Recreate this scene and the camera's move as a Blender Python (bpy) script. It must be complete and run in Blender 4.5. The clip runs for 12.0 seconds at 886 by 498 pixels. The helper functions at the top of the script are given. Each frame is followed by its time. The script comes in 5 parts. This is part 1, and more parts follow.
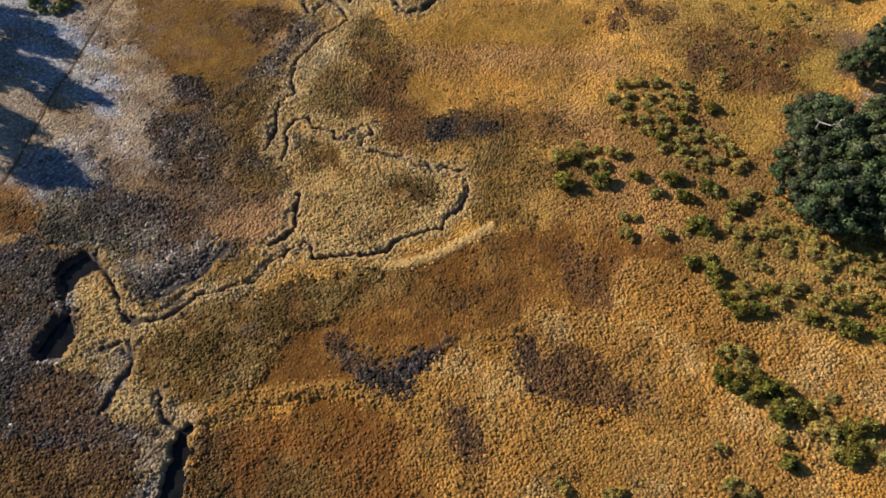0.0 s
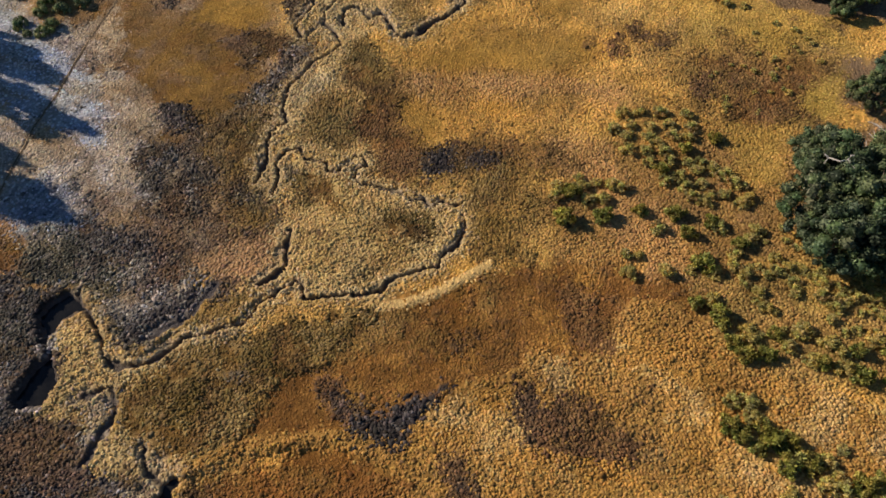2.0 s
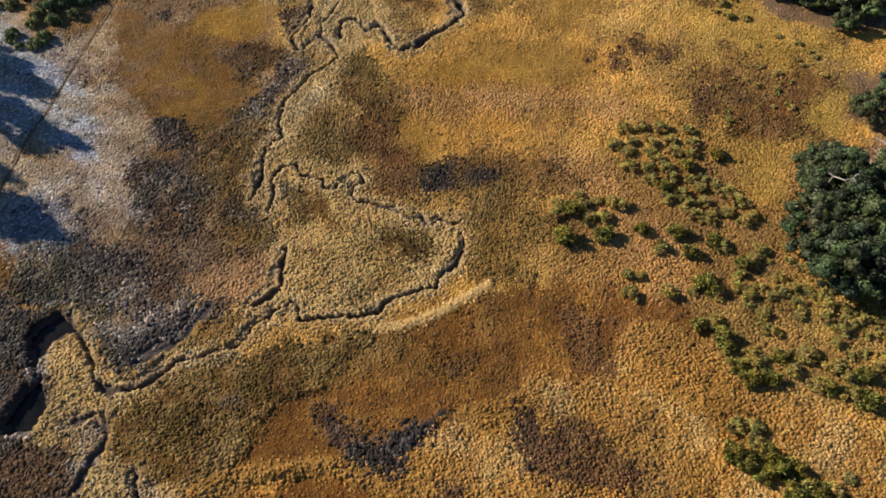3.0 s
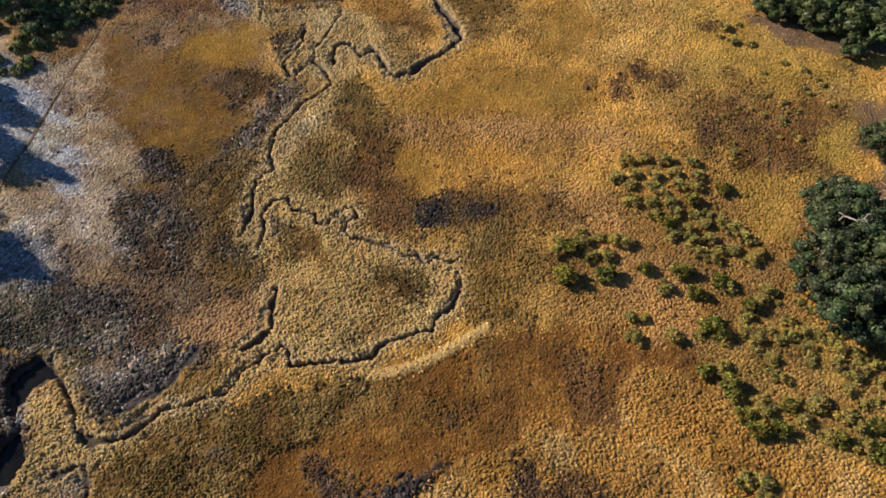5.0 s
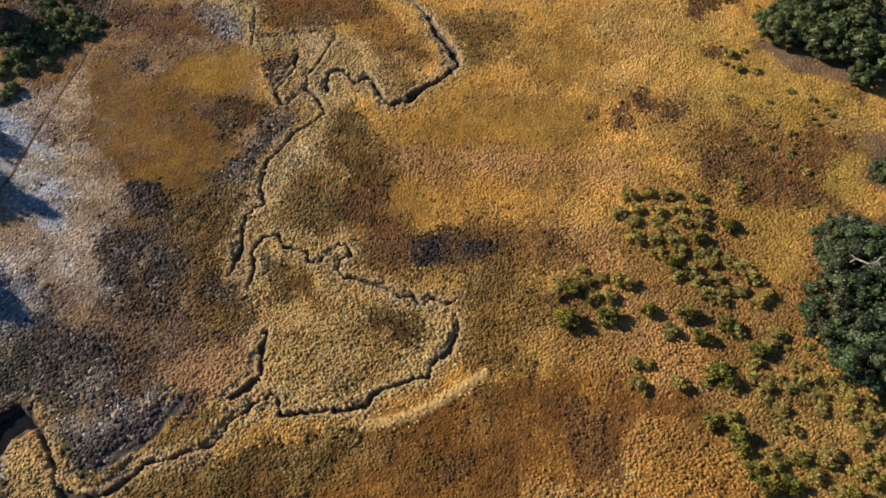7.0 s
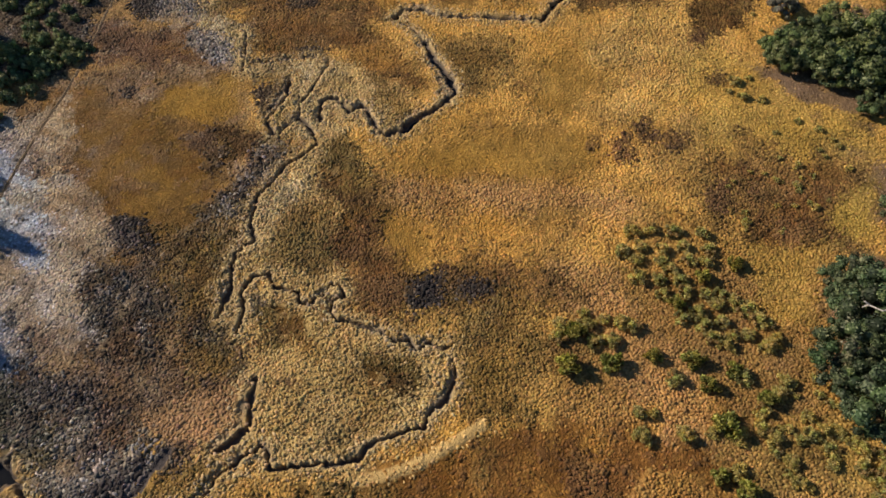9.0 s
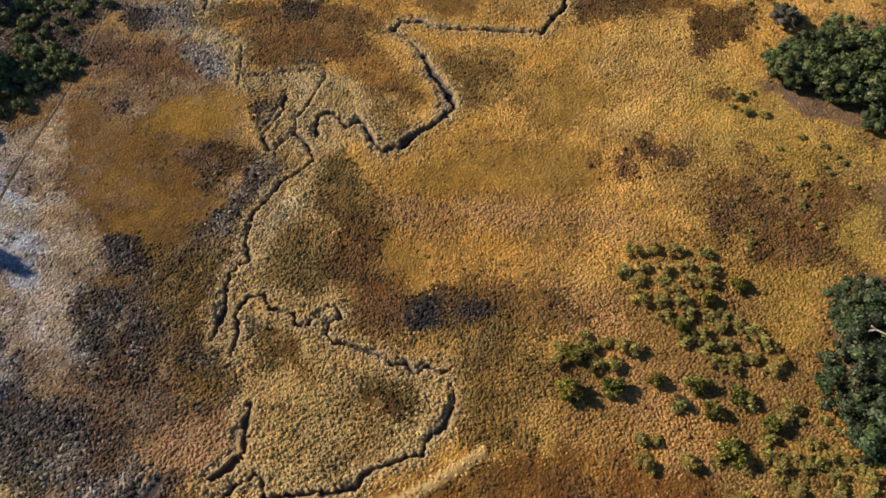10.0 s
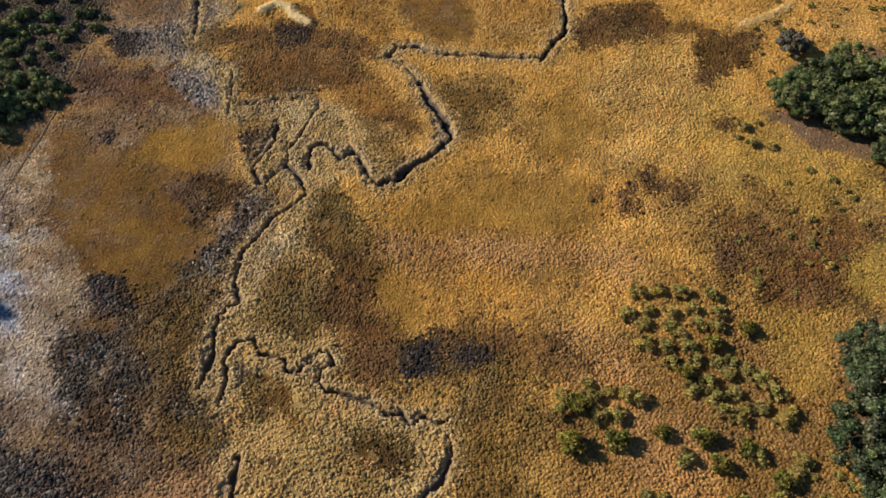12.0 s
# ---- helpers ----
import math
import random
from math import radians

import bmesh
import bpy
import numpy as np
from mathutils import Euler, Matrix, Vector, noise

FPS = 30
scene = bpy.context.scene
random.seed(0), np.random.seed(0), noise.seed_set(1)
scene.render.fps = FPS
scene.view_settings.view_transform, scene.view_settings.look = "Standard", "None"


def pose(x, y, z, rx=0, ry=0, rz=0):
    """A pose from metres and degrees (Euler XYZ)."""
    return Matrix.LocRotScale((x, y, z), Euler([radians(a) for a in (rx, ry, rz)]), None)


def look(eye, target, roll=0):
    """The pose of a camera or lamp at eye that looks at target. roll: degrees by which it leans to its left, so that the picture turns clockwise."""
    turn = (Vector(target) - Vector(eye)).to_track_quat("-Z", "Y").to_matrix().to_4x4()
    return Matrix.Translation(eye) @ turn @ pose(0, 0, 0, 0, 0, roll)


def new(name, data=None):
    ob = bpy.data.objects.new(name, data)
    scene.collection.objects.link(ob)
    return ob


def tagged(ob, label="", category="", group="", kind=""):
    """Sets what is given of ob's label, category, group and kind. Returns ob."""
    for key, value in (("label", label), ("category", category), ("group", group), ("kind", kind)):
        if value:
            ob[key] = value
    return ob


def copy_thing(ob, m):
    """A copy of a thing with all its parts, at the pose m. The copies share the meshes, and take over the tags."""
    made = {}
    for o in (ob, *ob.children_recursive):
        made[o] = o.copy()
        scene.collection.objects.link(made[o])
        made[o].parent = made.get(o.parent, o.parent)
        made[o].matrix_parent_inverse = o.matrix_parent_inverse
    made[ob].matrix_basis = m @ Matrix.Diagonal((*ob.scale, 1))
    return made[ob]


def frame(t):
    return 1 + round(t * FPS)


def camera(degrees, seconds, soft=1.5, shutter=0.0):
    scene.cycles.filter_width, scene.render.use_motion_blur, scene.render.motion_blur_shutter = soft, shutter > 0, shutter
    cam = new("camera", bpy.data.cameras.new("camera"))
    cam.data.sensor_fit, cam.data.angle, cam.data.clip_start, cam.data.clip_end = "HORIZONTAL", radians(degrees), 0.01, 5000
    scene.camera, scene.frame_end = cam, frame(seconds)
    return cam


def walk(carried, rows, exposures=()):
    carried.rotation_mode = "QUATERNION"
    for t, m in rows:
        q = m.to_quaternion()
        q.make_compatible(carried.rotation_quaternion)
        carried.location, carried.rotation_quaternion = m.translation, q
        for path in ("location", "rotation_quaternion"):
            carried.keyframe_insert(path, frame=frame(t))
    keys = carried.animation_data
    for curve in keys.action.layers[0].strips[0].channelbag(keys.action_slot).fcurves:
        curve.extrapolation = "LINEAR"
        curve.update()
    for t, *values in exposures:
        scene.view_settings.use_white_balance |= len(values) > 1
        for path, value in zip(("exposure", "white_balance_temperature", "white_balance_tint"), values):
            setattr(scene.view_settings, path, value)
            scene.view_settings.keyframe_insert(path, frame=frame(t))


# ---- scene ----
# camera: a drone 65 m over the marsh, looking steeply down and flying slowly ahead
cam = camera(67.0, 12.0, soft=1.65)
ROWS = []
for t in (0.0, 1.5, 3.0, 4.5, 6.0, 7.5, 9.0, 10.5, 12.0):
    s = t / 12.0
    ROWS.append((t, pose(0.0698 * t - 0.00046 * t * t, 2.535 * t + 0.00351 * t * t, 65.0,
                         31.851 + 0.331 * s, 1.816 - 1.054 * s, -0.805 * s)))
walk(cam, ROWS, [(0.0, 0.14), (6.0, 0.1), (12.0, 0.0)])

# world and sun: low winter sun from the west-north-west, clear sky
SUN_ELEV = 28.0
SHADOW = Vector((0.92, -0.39))
world = bpy.data.worlds.new("World")
scene.world = world
world.use_nodes = True
wn = world.node_tree
sky = wn.nodes.new("ShaderNodeTexSky")
sky.sky_type, sky.sun_disc = "NISHITA", False
sky.sun_elevation = radians(SUN_ELEV)
sky.sun_rotation = math.atan2(-SHADOW.x, -SHADOW.y)
wn.links.new(sky.outputs[0], wn.nodes["Background"].inputs[0])
wn.nodes["Background"].inputs[1].default_value = 0.07
sky.dust_density, sky.ozone_density = 0.2, 6.0
sun = new("sun", bpy.data.lights.new("sun", "SUN"))
sun.data.energy, sun.data.angle, sun.data.color = 5.8, radians(0.5), (1.0, 0.852, 0.705)
sun.matrix_world = look((-SHADOW.x * 100, -SHADOW.y * 100, 100 * math.tan(radians(SUN_ELEV))), (0, 0, 0))


# ---- materials ----
def nodes_of(name):
    m = bpy.data.materials.new(name)
    m.use_nodes = True
    nt = m.node_tree
    return m, nt, nt.nodes["Principled BSDF"]


def noise_node(nt, scale, detail=4.0, rough=0.6, coord="Object"):
    tc = nt.nodes.new("ShaderNodeTexCoord")
    n = nt.nodes.new("ShaderNodeTexNoise")
    n.inputs["Scale"].default_value, n.inputs["Detail"].default_value = scale, detail
    n.inputs["Roughness"].default_value = rough
    nt.links.new(tc.outputs[coord], n.inputs["Vector"])
    return n


def ramp(nt, source, stops):
    r = nt.nodes.new("ShaderNodeValToRGB")
    while len(r.color_ramp.elements) < len(stops):
        r.color_ramp.elements.new(0.5)
    for e, (p, c) in zip(r.color_ramp.elements, stops):
        e.position, e.color = p, (*c, 1)
    nt.links.new(source, r.inputs[0])
    return r


def mix(nt, kind, a, b, fac):
    m = nt.nodes.new("ShaderNodeMix")
    m.data_type, m.blend_type = "RGBA", kind
    for sock, v in ((m.inputs[0], fac), (m.inputs[6], a), (m.inputs[7], b)):
        if isinstance(v, (int, float)):
            sock.default_value = v
        elif isinstance(v, tuple):
            sock.default_value = (*v, 1)
        else:
            nt.links.new(v, sock)
    return m.outputs[2]


def bump(nt, bsdf, height, strength, distance):
    b = nt.nodes.new("ShaderNodeBump")
    b.inputs["Strength"].default_value, b.inputs["Distance"].default_value = strength, distance
    nt.links.new(height, b.inputs["Height"])
    nt.links.new(b.outputs[0], bsdf.inputs["Normal"])


def ground_material():
    m, nt, bsdf = nodes_of("marsh_ground")
    at = nt.nodes.new("ShaderNodeAttribute")
    at.attribute_name = "Col"
    fine = noise_node(nt, 5.0, 5, 0.7)
    wide = noise_node(nt, 0.7, 4, 0.65)
    c = mix(nt, "MULTIPLY", at.outputs["Color"], ramp(nt, fine.outputs[0], [(0.3, (0.78, 0.76, 0.74)), (0.7, (1.16, 1.15, 1.12))]).outputs[0], 1.0)
    c = mix(nt, "MULTIPLY", c, ramp(nt, wide.outputs[0], [(0.3, (0.75, 0.74, 0.74)), (0.7, (1.2, 1.18, 1.12))]).outputs[0], 1.0)
    nt.links.new(c, bsdf.inputs["Base Color"])
    bsdf.inputs["Roughness"].default_value = 0.95
    bsdf.inputs["Specular IOR Level"].default_value = 0.15
    bump(nt, bsdf, noise_node(nt, 3.2, 5, 0.7).outputs[0], 1.0, 0.22)
    return m


def grass_material():
    m, nt, bsdf = nodes_of("dry_grass")
    at = nt.nodes.new("ShaderNodeAttribute")
    at.attribute_name = "Col"
    geo = nt.nodes.new("ShaderNodeNewGeometry")
    c = mix(nt, "MULTIPLY", at.outputs["Color"], ramp(nt, geo.outputs["Random Per Island"], [(0.0, (0.84, 0.83, 0.82)), (1.0, (1.16, 1.14, 1.12))]).outputs[0], 1.0)
    nt.links.new(c, bsdf.inputs["Base Color"])
    bsdf.inputs["Roughness"].default_value = 0.8
    bsdf.inputs["Specular IOR Level"].default_value = 0.2
    tr = nt.nodes.new("ShaderNodeBsdfTranslucent")
    nt.links.new(c, tr.inputs["Color"])
    mx = nt.nodes.new("ShaderNodeMixShader")
    mx.inputs[0].default_value = 0.2
    nt.links.new(bsdf.outputs[0], mx.inputs[1])
    nt.links.new(tr.outputs[0], mx.inputs[2])
    nt.links.new(mx.outputs[0], nt.nodes["Material Output"].inputs[0])
    return m


def leaf_material(name, dark, mid, light, translucent=0.15):
    m, nt, bsdf = nodes_of(name)
    geo = nt.nodes.new("ShaderNodeNewGeometry")
    info = nt.nodes.new("ShaderNodeObjectInfo")
    tone = nt.nodes.new("ShaderNodeAttribute")
    tone.attribute_name = "Tone"
    c = ramp(nt, geo.outputs["Random Per Island"], [(0.0, dark), (0.55, mid), (1.0, light)]).outputs[0]
    lump = noise_node(nt, 0.9, 3, 0.6)
    c = mix(nt, "MULTIPLY", c, ramp(nt, lump.outputs[0], [(0.3, (0.6, 0.66, 0.7)), (0.7, (1.35, 1.25, 1.05))]).outputs[0], 1.0)
    c = mix(nt, "MULTIPLY", c, ramp(nt, info.outputs["Random"], [(0.0, (0.8, 0.85, 0.9)), (1.0, (1.2, 1.12, 1.0))]).outputs[0], 1.0)
    c = mix(nt, "MULTIPLY", c, tone.outputs["Color"], 1.0)
    nt.links.new(c, bsdf.inputs["Base Color"])
    bsdf.inputs["Roughness"].default_value = 0.65
    bsdf.inputs["Specular IOR Level"].default_value = 0.2
    tr = nt.nodes.new("ShaderNodeBsdfTranslucent")
    nt.links.new(c, tr.inputs["Color"])
    mx = nt.nodes.new("ShaderNodeMixShader")
    mx.inputs[0].default_value = translucent
    nt.links.new(bsdf.outputs[0], mx.inputs[1])
    nt.links.new(tr.outputs[0], mx.inputs[2])
    nt.links.new(mx.outputs[0], nt.nodes["Material Output"].inputs[0])
    return m


def bark_material(name, a, b):
    m, nt, bsdf = nodes_of(name)
    n = noise_node(nt, 6.0, 6, 0.7)
    nt.links.new(ramp(nt, n.outputs[0], [(0.3, a), (0.7, b)]).outputs[0], bsdf.inputs["Base Color"])
    bsdf.inputs["Roughness"].default_value = 0.9
    bump(nt, bsdf, n.outputs[0], 0.6, 0.05)
    return m


def water_material():
    m, nt, bsdf = nodes_of("dark_water")
    n = noise_node(nt, 0.6, 4)
    nt.links.new(ramp(nt, n.outputs[0], [(0.3, (0.006, 0.007, 0.009)), (0.7, (0.018, 0.018, 0.018))]).outputs[0], bsdf.inputs["Base Color"])
    bsdf.inputs["Roughness"].default_value = 0.06
    bsdf.inputs["IOR"].default_value = 1.33
    bsdf.inputs["Specular IOR Level"].default_value = 0.3
    bump(nt, bsdf, noise_node(nt, 4.0, 3).outputs[0], 0.05, 0.01)
    return m


M_GROUND, M_GRASS, M_WATER = ground_material(), grass_material(), water_material()
M_TREE = leaf_material("evergreen_leaves", (0.02, 0.034, 0.018), (0.064, 0.096, 0.042), (0.2, 0.235, 0.14))
M_YOUNG = leaf_material("young_leaves", (0.028, 0.046, 0.02), (0.095, 0.135, 0.05), (0.23, 0.27, 0.15))
M_LOW = leaf_material("thicket_leaves", (0.07, 0.1, 0.045), (0.17, 0.205, 0.085), (0.33, 0.36, 0.16))
M_GREY = leaf_material("grey_leaves", (0.08, 0.08, 0.07), (0.16, 0.16, 0.14), (0.28, 0.27, 0.24))
M_GREEN = leaf_material("green_shrub_leaves", (0.11, 0.112, 0.026), (0.31, 0.305, 0.068), (0.54, 0.51, 0.17), 0.38)
M_OLIVE = leaf_material("olive_shrub_leaves", (0.215, 0.185, 0.058), (0.53, 0.455, 0.155), (0.74, 0.655, 0.3), 0.42)
M_BARK = bark_material("bark", (0.06, 0.045, 0.035), (0.16, 0.13, 0.10))
M_DEAD = bark_material("bleached_wood", (0.35, 0.31, 0.26), (0.6, 0.55, 0.48))


# ---- plan of the marsh, in metres ----
# colour, tussock width, tussock height, share of ground covered, share of dark clumps, group
ZONES = {}
ZONES["gold"] = ((0.64, 0.385, 0.1), 0.34, 0.1, 0.9, 0.04, 1)
# its high dark share stands in for shade between the shrubs
ZONES["olivegold"] = ((0.338, 0.217, 0.067), 0.35, 0.13, 0.95, 0.2, 1)
ZONES["brown"] = ((0.222, 0.102, 0.025), 0.33, 0.055, 0.8, 0.07, 2)
ZONES["rust"] = ((0.2, 0.092, 0.022), 0.30, 0.045, 0.6, 0.03, 2)
ZONES["russet"] = ((0.3, 0.174, 0.055), 0.36, 0.12, 0.95, 0.05, 1)
ZONES["straw"] = ((0.4, 0.226, 0.06), 0.37, 0.175, 1.0, 0.03, 0)
ZONES["plum"] = ((0.16, 0.09, 0.05), 0.35, 0.14, 0.95, 0.12, 3)
ZONES["olive"] = ((0.12, 0.085, 0.024), 0.34, 0.15, 0.95, 0.06, 2)
ZONES["marsh"] = ((0.58, 0.425, 0.18), 0.32, 0.17, 0.95, 0.02, 0)
ZONES["darkbrown"] = ((0.175, 0.098, 0.042), 0.35, 0.13, 0.95, 0.08, 3)
ZONES["pink"] = ((0.49, 0.29, 0.112), 0.36, 0.14, 0.95, 0.02, 0)
# charcoal also paints the shade band along the gully's scarp
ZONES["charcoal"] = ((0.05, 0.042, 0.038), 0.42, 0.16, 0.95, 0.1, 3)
ZONES["tan"] = ((0.5, 0.4, 0.27), 0.38, 0.08, 0.9, 0.05, 0)
ZONES["ochre"] = ((0.22, 0.124, 0.03), 0.28, 0.045, 0.5, 0.03, 1)
ZONES["yellow"] = ((0.36, 0.21, 0.04), 0.28, 0.045, 0.5, 0.03, 1)
ZONES["grey"] = ((0.08, 0.067, 0.05), 0.37, 0.16, 0.95, 0.06, 3)
ZONES["greygreen"] = ((0.078, 0.076, 0.058), 0.37, 0.17, 0.95, 0.08, 3)
ZONES["dark"] = ((0.07, 0.062, 0.058), 0.38, 0.17, 0.95, 0.06, 3)
ZONES["peach"] = ((0.44, 0.265, 0.125), 0.40, 0.14, 0.95, 0.03, 0)
ZONES["frost"] = ((0.44, 0.49, 0.56), 0.36, 0.045, 0.6, 0.02, 4)
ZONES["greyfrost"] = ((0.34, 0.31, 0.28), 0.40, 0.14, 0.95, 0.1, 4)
ZONES["barren"] = ((0.25, 0.172, 0.112), 0.28, 0.06, 0.4, 0.05, 2)
ZONES["duff"] = ((0.25, 0.165, 0.098), 0.36, 0.08, 0.85, 0.06, 2)
ZONES["citron"] = ((0.53, 0.365, 0.085), 0.32, 0.08, 0.8, 0.04, 1)
ZONES["umber"] = ((0.14, 0.078, 0.028), 0.35, 0.13, 0.95, 0.1, 3)
ZONES["dune"] = ((0.84, 0.59, 0.24), 0.3, 0.08, 0.35, 0.0, 0)
ZONES["amber"] = ((0.495, 0.275, 0.064), 0.34, 0.08, 0.9, 0.04, 1)
ZONES["sand"] = ((0.98, 0.8, 0.42), 0.28, 0.06, 0.1, 0.0, 0)
ZONES["bank"] = ((0.55, 0.39, 0.165), 0.34, 0.17, 1.0, 0.01, 0)
ZONES["rim"] = ((0.62, 0.48, 0.25), 0.34, 0.16, 1.0, 0.01, 0)
ZONES["redtuss"] = ((0.228, 0.1, 0.027), 0.38, 0.14, 1.0, 0.05, 2)
ZONES["mauve"] = ((0.17, 0.094, 0.056), 0.34, 0.09, 0.9, 0.12, 2)
ZONES["meadow"] = ((0.44, 0.265, 0.058), 0.28, 0.05, 0.6, 0.03, 1)
ZONES["wheat"] = ((0.62, 0.42, 0.135), 0.36, 0.14, 0.95, 0.03, 1)
ZONES["reed"] = ((0.64, 0.52, 0.285), 0.33, 0.17, 1.0, 0.02, 0)
ZONES["mud"] = ((0.1, 0.09, 0.092), 0.3, 0.08, 0.05, 0.2, 3)
# how raggedly a zone breaks up at its edge
RAGGED = {"greyfrost": 1.2, "mauve": 1.4, "tan": 1.2, "charcoal": 1.5, "plum": 1.5, "darkbrown": 1.6, "umber": 1.6, "olive": 1.4, "grey": 1.3, "greygreen": 1.4, "dark": 1.2, "frost": 0.8, "marsh": 0.4, "reed": 0.6, "straw": 0.5}
# what else grows in a zone: zone, share, which field of noise, from what level on
MOTTLE = {}
MOTTLE["grey"] = (("tan", 0.25, 1, 0.6), ("plum", 0.6, 0, 0.53), ("olive", 0.6, 1, 0.54), ("duff", 0.4, 4, 0.56), ("dark", 0.6, 3, 0.55), ("greyfrost", 0.7, 2, 0.57))
MOTTLE["greygreen"] = (("olive", 0.5, 0, 0.54), ("tan", 0.3, 1, 0.56), ("greyfrost", 0.65, 2, 0.58), ("dark", 0.6, 3, 0.55))
MOTTLE["dark"] = (("umber", 0.7, 0, 0.53), ("greygreen", 0.6, 1, 0.54), ("greyfrost", 0.45, 2, 0.62), ("charcoal", 0.6, 3, 0.56))
MOTTLE["duff"] = (("tan", 0.5, 4, 0.53), ("ochre", 0.5, 1, 0.54), ("plum", 0.4, 3, 0.57))
MOTTLE["olive"] = (("olivegold", 0.8, 0, 0.53), ("rust", 0.5, 1, 0.55), ("darkbrown", 0.5, 3, 0.57), ("marsh", 0.35, 2, 0.6))
MOTTLE["brown"] = (("amber", 0.4, 0, 0.56), ("olive", 0.4, 1, 0.55), ("rust", 0.6, 3, 0.52), ("plum", 0.4, 2, 0.62))
MOTTLE["redtuss"] = (("amber", 0.3, 0, 0.56), ("olive", 0.35, 1, 0.57), ("rust", 0.4, 3, 0.55))
MOTTLE["mauve"] = (("ochre", 0.5, 0, 0.55), ("grey", 0.5, 1, 0.56), ("tan", 0.4, 3, 0.58))
MOTTLE["reed"] = (("marsh", 0.6, 0, 0.52), ("olivegold", 0.5, 1, 0.57), ("grey", 0.5, 2, 0.6))
MOTTLE["wheat"] = (("pink", 0.4, 0, 0.55), ("amber", 0.4, 1, 0.56))
MOTTLE["marsh"] = (("pink", 0.4, 0, 0.54), ("olivegold", 0.5, 1, 0.57), ("olive", 0.35, 2, 0.64))
MOTTLE["straw"] = (("russet", 0.4, 0, 0.56), ("marsh", 0.5, 1, 0.54), ("amber", 0.4, 3, 0.55))
MOTTLE["gold"] = (("pink", 0.35, 0, 0.55), ("olivegold", 0.45, 1, 0.55), ("amber", 0.35, 3, 0.56))
MOTTLE["amber"] = (("pink", 0.3, 0, 0.57), ("olivegold", 0.4, 1, 0.56), ("russet", 0.4, 3, 0.57))
# the strong olive share also paints shadowed gaps between shrubs
MOTTLE["olivegold"] = (("olive", 0.6, 0, 0.53), ("gold", 0.4, 1, 0.56), ("russet", 0.4, 3, 0.57))
MOTTLE["russet"] = (("pink", 0.4, 0, 0.56), ("olivegold", 0.45, 1, 0.56), ("plum", 0.3, 3, 0.62))
MOTTLE["ochre"] = (("rust", 0.45, 0, 0.55), ("yellow", 0.4, 1, 0.56), ("duff", 0.4, 3, 0.56))
MOTTLE["plum"] = (("umber", 0.5, 0, 0.54), ("charcoal", 0.5, 1, 0.57), ("olivegold", 0.4, 2, 0.6))
MOTTLE["darkbrown"] = (("olive", 0.55, 0, 0.53), ("brown", 0.6, 1, 0.53), ("amber", 0.35, 2, 0.6))
MOTTLE["umber"] = (("olive", 0.5, 0, 0.54), ("plum", 0.5, 1, 0.55), ("olivegold", 0.45, 3, 0.57))
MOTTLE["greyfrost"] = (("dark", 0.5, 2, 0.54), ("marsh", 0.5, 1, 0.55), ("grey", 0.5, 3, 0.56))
MOTTLE["frost"] = (("tan", 0.75, 4, 0.52), ("greyfrost", 0.5, 1, 0.54), ("duff", 0.5, 4, 0.6))
MOTTLE["tan"] = (("duff", 0.6, 4, 0.52), ("frost", 0.4, 1, 0.57), ("ochre", 0.5, 4, 0.58))
# zone, softness of its edge, strength, outline
PATCHES = []


def patch(zone, soft, strength, *places):
    PATCHES.append((zone, soft, strength, list(places)))


patch('gold', 4, 0.8, (14.3,99.3),(44.1,98.3),(46.7,84.0),(33.5,76.1),(30.9,66.8),(21.2,67.1),(15.1,74.7),(5.1,78.9),(13.4,88.4))
patch('olivegold', 3, 0.8, (26.8,45.4),(38.5,45.1),(53.6,44.0),(46.9,26.1),(34.6,30.7),(27.7,31.4),(24.2,38.5))
patch('olivegold', 3, 0.55, (20.7,69.0),(31.6,66.5),(43.2,65.1),(37.2,45.1),(27.5,45.4),(25.8,54.9),(19.6,60.7))
patch('russet', 4, 0.8, (11.2,57.8),(22.7,60.2),(42.7,63.1),(37.1,43.0),(10.3,43.4))
patch('olivegold', 4, 0.75, (31.7,82.7),(55.6,83.9),(53.6,66.3),(42.4,62.4),(31.7,65.4),(27.6,72.9))
patch('brown', 2, 0.9, (-16.2,36.3),(-11.2,37.7),(-8.1,38.7),(-3.6,39.8),(2.9,42.7),(8.9,43.4),(15.9,42.4),(25.4,41.5),(26.6,37.7),(23.0,31.5),(16.1,31.6),(9.8,31.7),(6.1,29.8),(0.7,28.6),(-2.9,25.5),(-7.4,23.1),(-12.6,23.8),(-19.6,23.5),(-23.0,23.3),(-21.4,28.2))
patch('rust', 3.5, 0.75, (-23.1,23.9),(-22.4,27.0),(-20.4,29.5),(-17.0,32.1),(-13.5,34.1),(-10.9,32.0),(-13.7,29.4),(-12.8,26.2),(-11.6,24.7),(-17.3,24.1),(-20.7,23.6))
patch('redtuss', 2, 0.95, (-26.4,19.8),(-21.6,21.5),(-17.1,22.5),(-11.4,22.7),(-7.3,20.8),(-3.4,20.2),(-1.7,17.4),(-2.8,13.2),(-3.3,9.4),(-27.0,9.5),(-26.7,13.3))
patch('rust', 1.2, 0.8, (-17.0,21.9),(-14.9,22.8),(-11.4,22.8),(-7.9,21.1),(-9.0,20.1),(-13.5,20.6))
patch('umber', 2, 0.85, (-26.6,19.6),(-23.5,19.3),(-22.9,16.0),(-23.5,13.3),(-23.8,9.5),(-27.0,9.5),(-26.7,13.3))
patch('olive', 2, 0.6, (-19.3,17.6),(-14.3,17.0),(-13.5,14.3),(-14.9,12.3),(-19.1,12.4))
